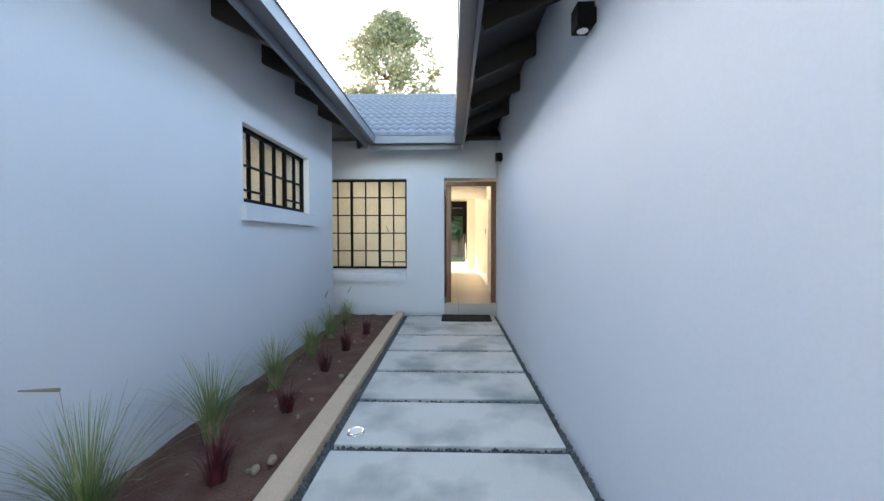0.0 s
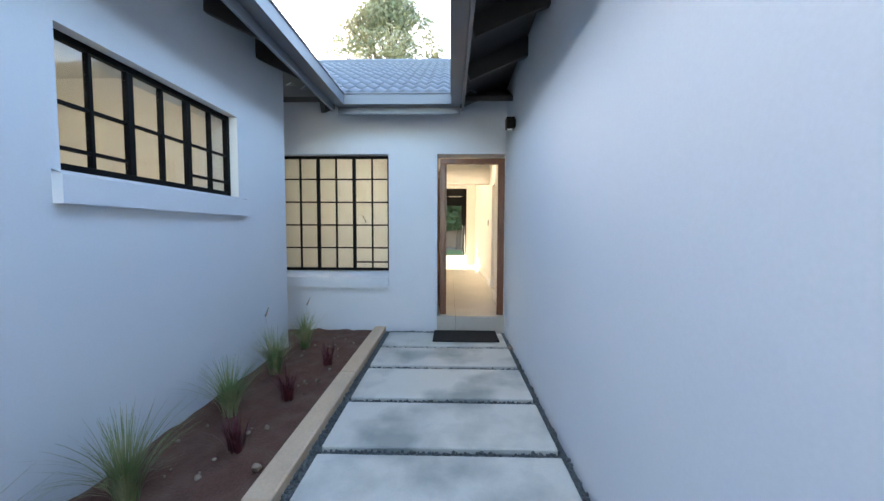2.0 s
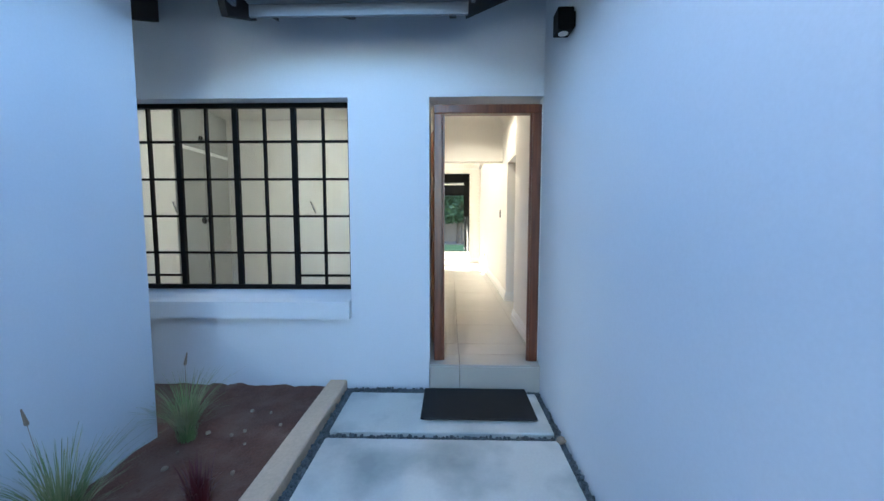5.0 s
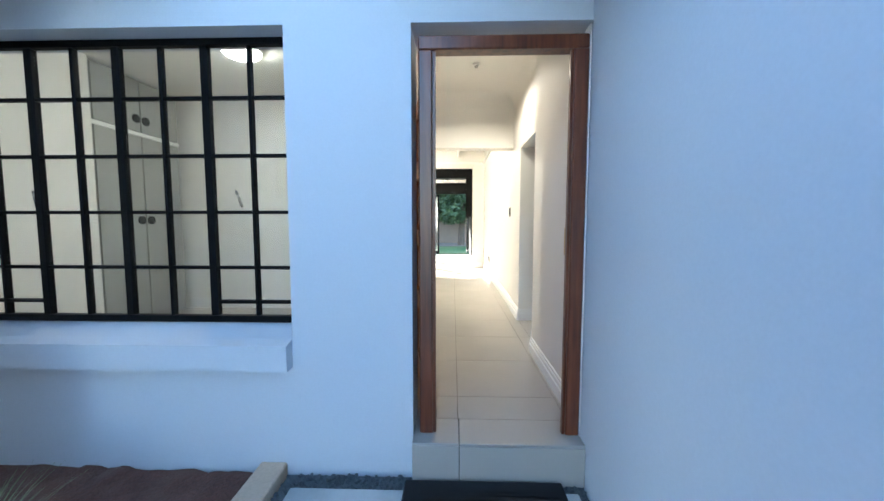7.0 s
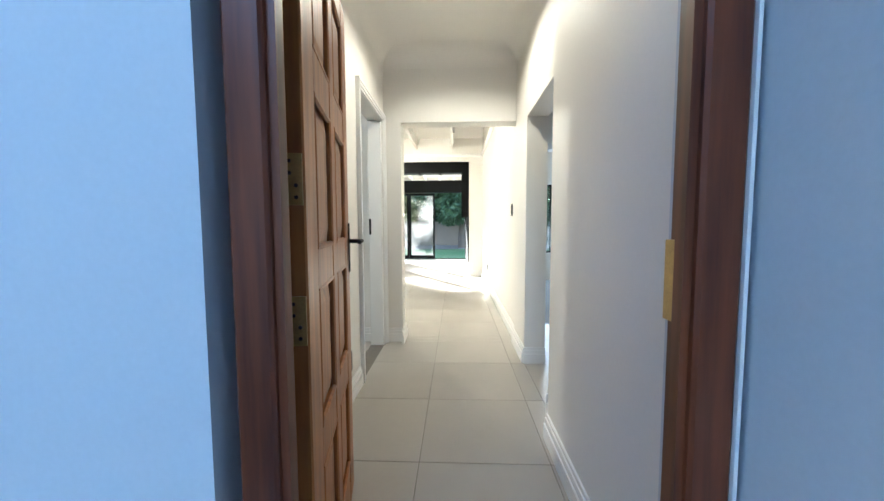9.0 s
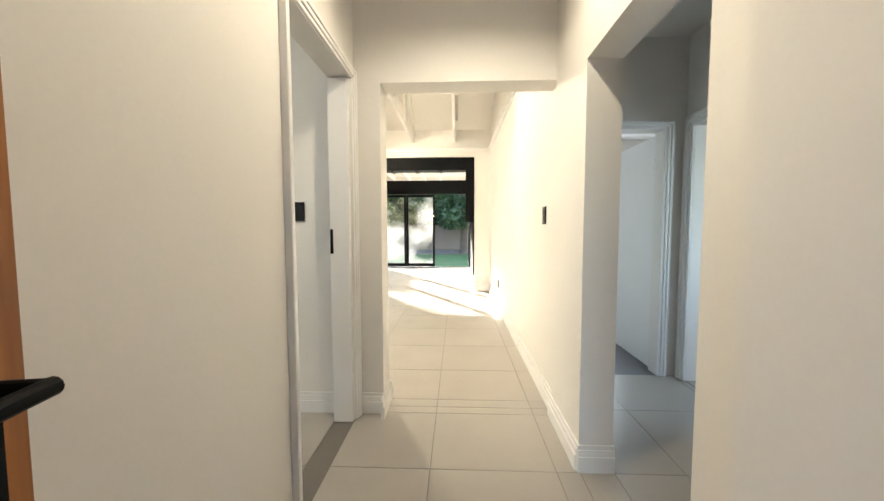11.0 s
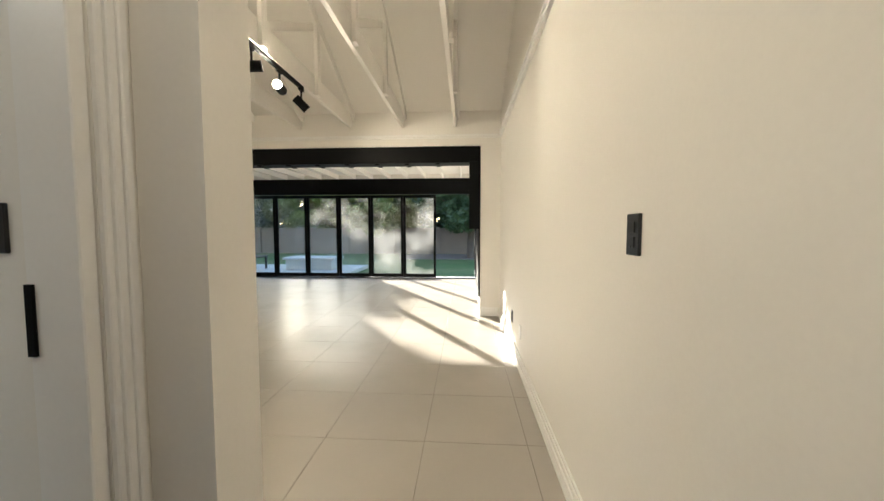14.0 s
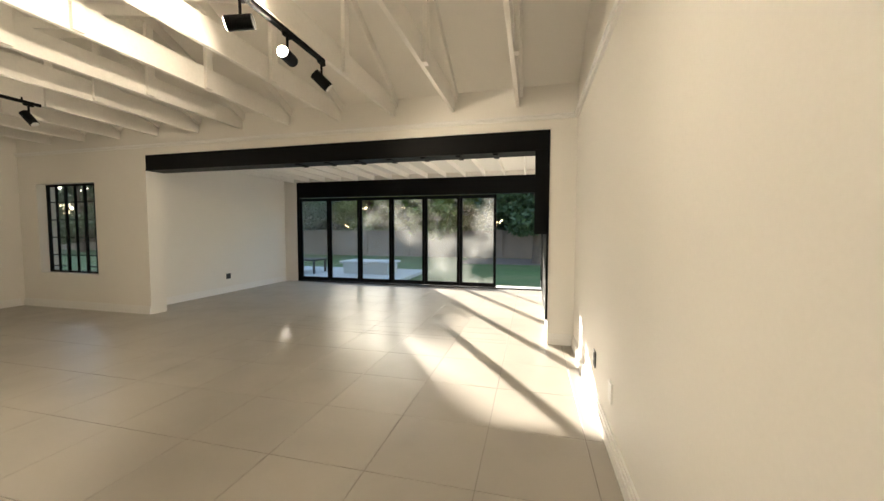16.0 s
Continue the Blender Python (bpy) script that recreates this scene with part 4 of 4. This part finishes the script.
edges = [-5.37 + 0.83 * k for k in range(7)]
for a, b in zip(edges, edges[1:]):
    door_panel(a, b)
fframe = thing("folding_door_frame", (0, 17.33, FLOOR), "black head beam and frame of the folding doors", "door frame")
tagged(fframe, kind="structure")
part("head_beam", box(-5.43, 0.80, 0.0, 0.16, 2.12, 2.505, 0.004), BLACK, fframe)
part("side_post", box(-5.43, -5.372, 0.0, 0.12, 0.0, 2.118, 0.003), BLACK, fframe)
part("side_post", box(0.74, 0.80, 0.0, 0.12, 0.0, 2.118, 0.003), BLACK, fframe)
part("floor_track", box(-5.37, 0.74, 0.02, 0.08, 0.0, 0.022, 0.002), BLACK, fframe)
for k in range(2):
    ob = thing("folding_door_panel", (0.66 - 0.07 * k, 17.45, FLOOR), "black aluminium folding door panel folded open", "folding door", "folding door panels")
    part("stile", box(0, 0.045, 0.0, 0.06, 0.03, 2.10, 0.003), BLACK, ob)
    part("stile", box(0, 0.045, 0.76, 0.82, 0.03, 2.10, 0.003), BLACK, ob)
    part("bottom_rail", box(0, 0.045, 0.06, 0.76, 0.03, 0.12, 0.003), BLACK, ob)
    part("top_rail", box(0, 0.045, 0.06, 0.76, 2.03, 2.10, 0.003), BLACK, ob)
    p = part("pane", box(0.02, 0.025, 0.055, 0.765, 0.12, 2.035), DOOR_GLASS, ob)
    p.visible_shadow = False


# ---- garden ----
solid("patio", box(-9.0, 2.5, 17.54, 18.5, -0.06, 0.10), PAVING, "pale concrete patio strip outside the doors", "patio", "structure")
solid("terrace", box(-9.0, -3.4, 18.5, 22.0, -0.06, 0.06, 0.01), PAVING, "pale paved terrace beside the lawn", "patio", "structure")
bench = thing("concrete_bench", (-4.9, 20.6, 0.06), "low pale concrete block bench on the terrace", "bench")
part("base", box(-0.85, 0.75, -0.45, 0.45, 0.0, 0.34, 0.02), PAVING, bench)
part("slab_top", box(-0.95, 0.85, -0.5, 0.5, 0.34, 0.42, 0.015), PAVING, bench)
table = thing("garden_table", (-7.2, 20.2, 0.06), "dark low garden table on the terrace", "table")
part("tabletop", box(-0.6, 0.6, -0.4, 0.4, 0.42, 0.47, 0.008), DARK_TIMBER, table)
for x in (-0.54, 0.54):
    for y in (-0.34, 0.34):
        part("leg", box(x - 0.03, x + 0.03, y - 0.03, y + 0.03, 0, 0.42), DARK_TIMBER, table)
gw = solid("boundary_wall", box(-40, 30, 30.0, 30.25, -0.06, 1.45), GARDEN_WALL, "weathered brown boundary wall at the end of the garden", "wall", "structure")
for k in range(24):
    part("pier", box(-38 + 2.8 * k, -37.6 + 2.8 * k, 29.93, 29.998, -0.06, 1.55), GARDEN_WALL, gw)
part("coping", box(-40, 30, 29.96, 30.29, 1.452, 1.51), GARDEN_WALL, gw)
solid("garden_path", box(-3.0, 12, 26.0, 29.6, -0.06, -0.045), GARDEN_WALL, "bare earth strip before the boundary wall", "ground", "structure")


def tree(name, place, height, trunk_r, crown_r, crown_lo, clumps, leaves, leaf, mat, label, seed, conical=0.0, wood=BARK):
    """A tapered trunk with limbs and a crown of many small leaves gathered in clumps."""
    r = np.random.default_rng(seed)
    ob = thing(name, place, label, "tree")
    bm = bmesh.new()
    segs = 7
    pts = [Vector((math.sin(i * 1.3 + seed) * 0.02 * height * i / segs, math.cos(i * 1.7 + seed) * 0.02 * height * i / segs, height * 0.93 * i / segs)) for i in range(segs + 1)]
    for i in range(segs):
        rod_into(bm, pts[i], pts[i + 1], trunk_r * (1 - 0.88 * i / segs), trunk_r * (1 - 0.88 * (i + 1) / segs), 9, False)
    centres = []
    for k in range(clumps):
        u = r.uniform(0, 1)
        z = crown_lo + (height - crown_lo) * u
        prof_r = crown_r * (math.sin(math.pi * min(0.98, 0.12 + 0.86 * u)) ** 0.7 if not conical else (1 - u) ** 0.62 * (0.75 + 0.25 * min(1, u * 6)) + 0.06)
        ang, rad = r.uniform(0, 2 * math.pi), prof_r * r.uniform(0.15, 1.0) ** 0.6
        c = Vector((rad * math.cos(ang), rad * math.sin(ang), z))
        centres.append((c, crown_r * r.uniform(0.12, 0.24)))
        zt = max(crown_lo * 0.8, z - rad * 0.55)
        i = min(segs - 1, int(zt / (height * 0.93) * segs))
        if k % 2 == 0:
            rod_into(bm, pts[i].lerp(pts[i + 1], 0.5), c, trunk_r * 0.22, trunk_r * 0.05, 5, False)
    part("trunk", bm, wood, ob, smooth=True)
    verts, faces = [], []
    for c, rr in centres:
        n = leaves
        d = r.normal(0, 1, (n, 3))
        d *= (rr * r.uniform(0.2, 1.0, (n, 1)) ** 0.5) / np.linalg.norm(d, axis=1, keepdims=True)
        d[:, 2] *= 0.62
        p = d + np.array(c)
        a, b = r.normal(0, 1, (n, 3)), r.normal(0, 1, (n, 3))
        a *= leaf * r.uniform(0.6, 1.3, (n, 1)) / np.linalg.norm(a, axis=1, keepdims=True)
        b *= 0.45 * leaf / np.linalg.norm(b, axis=1, keepdims=True)
        base = len(verts)
        verts += np.stack([p - a, p + b, p + a, p - b], 1).reshape(-1, 3).tolist()
        faces += [(base + 4 * i, base + 4 * i + 1, base + 4 * i + 2, base + 4 * i + 3) for i in range(n)]
    me = bpy.data.meshes.new("crown")
    me.from_pydata(verts, [], faces)
    me.materials.append(mat)
    crown = new("crown", me)
    crown.parent = ob
    return ob


tree("pine_tree", (-8.2, 50.0, -0.06), 31.5, 0.5, 7.6, 12.5, 420, 120, 0.22, NEEDLE, "tall rounded pine standing behind the roof", 5)
for i, (x, y, h, cr, lo, mat, label) in enumerate((
        # added sun blockers: two out of view for the yard, one for the doors
        (-23.3, 37, 21, 5.5, 3.0, LEAF, "tall dark leafy backdrop and sun block tree behind the boundary wall"),
        (-29.0, 36, 16, 5.5, 1.8, LEAF, "dark leafy tree added behind the boundary wall to block low sun"),
        (-17.5, 35, 12.5, 3.6, 1.6, LEAF, "dark leafy tree added behind the boundary wall to block low sun"),
        (-10.4, 32, 4.6, 2.4, 1.4, SUNNY_LEAF, "sunlit-looking yellow-green leafy tree behind the boundary wall"),
        (-5.3, 31.2, 4.7, 3.0, 1.3, SUNNY_LEAF, "sunlit-looking yellow-green leafy tree behind the boundary wall"),
        (-6.6, 33, 5.0, 2.8, 0.9, LEAF, "tall dark leafy backdrop and sun block tree behind the boundary wall"),
        (-3.2, 33.5, 5.2, 2.8, 0.9, LEAF, "tall dark leafy backdrop and sun block tree behind the boundary wall"),
        (0.4, 34, 9.5, 3.0, 1.2, LEAF, "tall dark leafy backdrop and sun block tree behind the boundary wall"),
        (-37, 33, 11, 4.5, 1.0, LEAF, "dark leafy tree beyond the garden"),
        (-31, 28, 9.5, 4.0, 0.8, LEAF, "dark leafy tree beyond the garden"),
        (0.6, 27.0, 7.0, 2.9, 1.6, LEAF, "dark dense tree at the edge of the lawn"),
        (5.0, 29.0, 8.0, 3.4, 1.6, LEAF, "dark dense tree at the edge of the lawn"),
        (-13.0, 28.0, 5.0, 1.9, 2.0, LEAF, "slim garden tree before the boundary wall"))):
    tree("garden_tree", (x, y, -0.06), h, 0.16 + h * 0.008, cr, lo, 240 if h > 11 else 115, 220, 0.26 if h > 11 else 0.15, mat, label, 40 + i)
for i in range(11):
    tree("garden_tree", (-46 + 5.4 * i, 41.0 + 1.5 * math.sin(2.1 * i), -0.06), 8.0 + math.sin(1.7 * i), 0.2, 3.9, 0.2, 110, 110, 0.3, LEAF, "dark leafy tree in the belt beyond the boundary wall", 80 + i)

# ---- tiles of floors and walls ----
TILES = {}


def floor_tile(x0, x1, y0, y1, parent):
    w, d = round(x1 - x0, 3), round(y1 - y0, 3)
    if w < 0.02 or d < 0.02:
        return
    if (w, d) not in TILES:
        TILES[(w, d)] = mesh_of("floor_tile", box(-w / 2 + 0.0015, w / 2 - 0.0015, -d / 2 + 0.0015, d / 2 - 0.0015, -0.004, 0.0, 0.001), FLOOR_TILE)
    ob = new("floor_tile", TILES[(w, d)])
    ob.location = ((x0 + x1) / 2, (y0 + y1) / 2, FLOOR)
    ob.parent = parent


def tile_area(ax0, ax1, ay0, ay1, parent):
    nx0, ny0 = math.floor((ax0 - 0.116) / 0.6), math.floor((ay0 - 9.84) / 0.6)
    for i in range(nx0, nx0 + 40):
        for j in range(ny0, ny0 + 30):
            x0, x1 = max(ax0, 0.116 + 0.6 * i), min(ax1, 0.116 + 0.6 * (i + 1))
            y0, y1 = max(ay0, 9.84 + 0.6 * j), min(ay1, 9.84 + 0.6 * (j + 1))
            if x1 > x0 and y1 > y0:
                floor_tile(x0, x1, y0, y1, parent)


fl = bpy.data.objects["floor"]
tile_area(-0.37, 0.825, 6.58, 9.16, fl)
tile_area(-0.213, 0.845, 9.16, 9.34, fl)
tile_area(0.825, 0.985, 7.87, 8.67, fl)
tile_area(-8.12, 0.845, 9.34, 13.56, fl)
tile_area(-5.30, 0.56, 13.56, 13.80, fl)
tile_area(-5.78, 0.845, 13.80, 17.52, fl)
tile_area(-3.9, -0.49, 6.66, 9.16, fl)
fp = bpy.data.objects["floor_passage"]
tile_area(0.985, 1.96, 6.78, 9.80, fp)
tile_area(1.97, 3.5, 6.78, 9.75, fp)

bt = bpy.data.objects["wall_bathroom_far"]
wt = mesh_of("wall_tile", box(0.002, 0.598, -0.01, 0.0, 0.002, 0.2897, 0.001), WALL_TILE)
for j in range(8):
    for i in range(3):
        ob = new("wall_tile", wt)
        ob.location = (2.145 + 0.6 * i, 9.76, 0.09 + 0.2917 * j)
        ob.parent = bt
nt = mesh_of("wall_tile", box(0.0, 0.062, -0.01, 0.0, 0.002, 0.2897, 0.001), WALL_TILE)
for j in range(8):
    ob = new("wall_tile", nt)
    ob.location = (2.081, 9.76, 0.09 + 0.2917 * j)
    ob.parent = bt
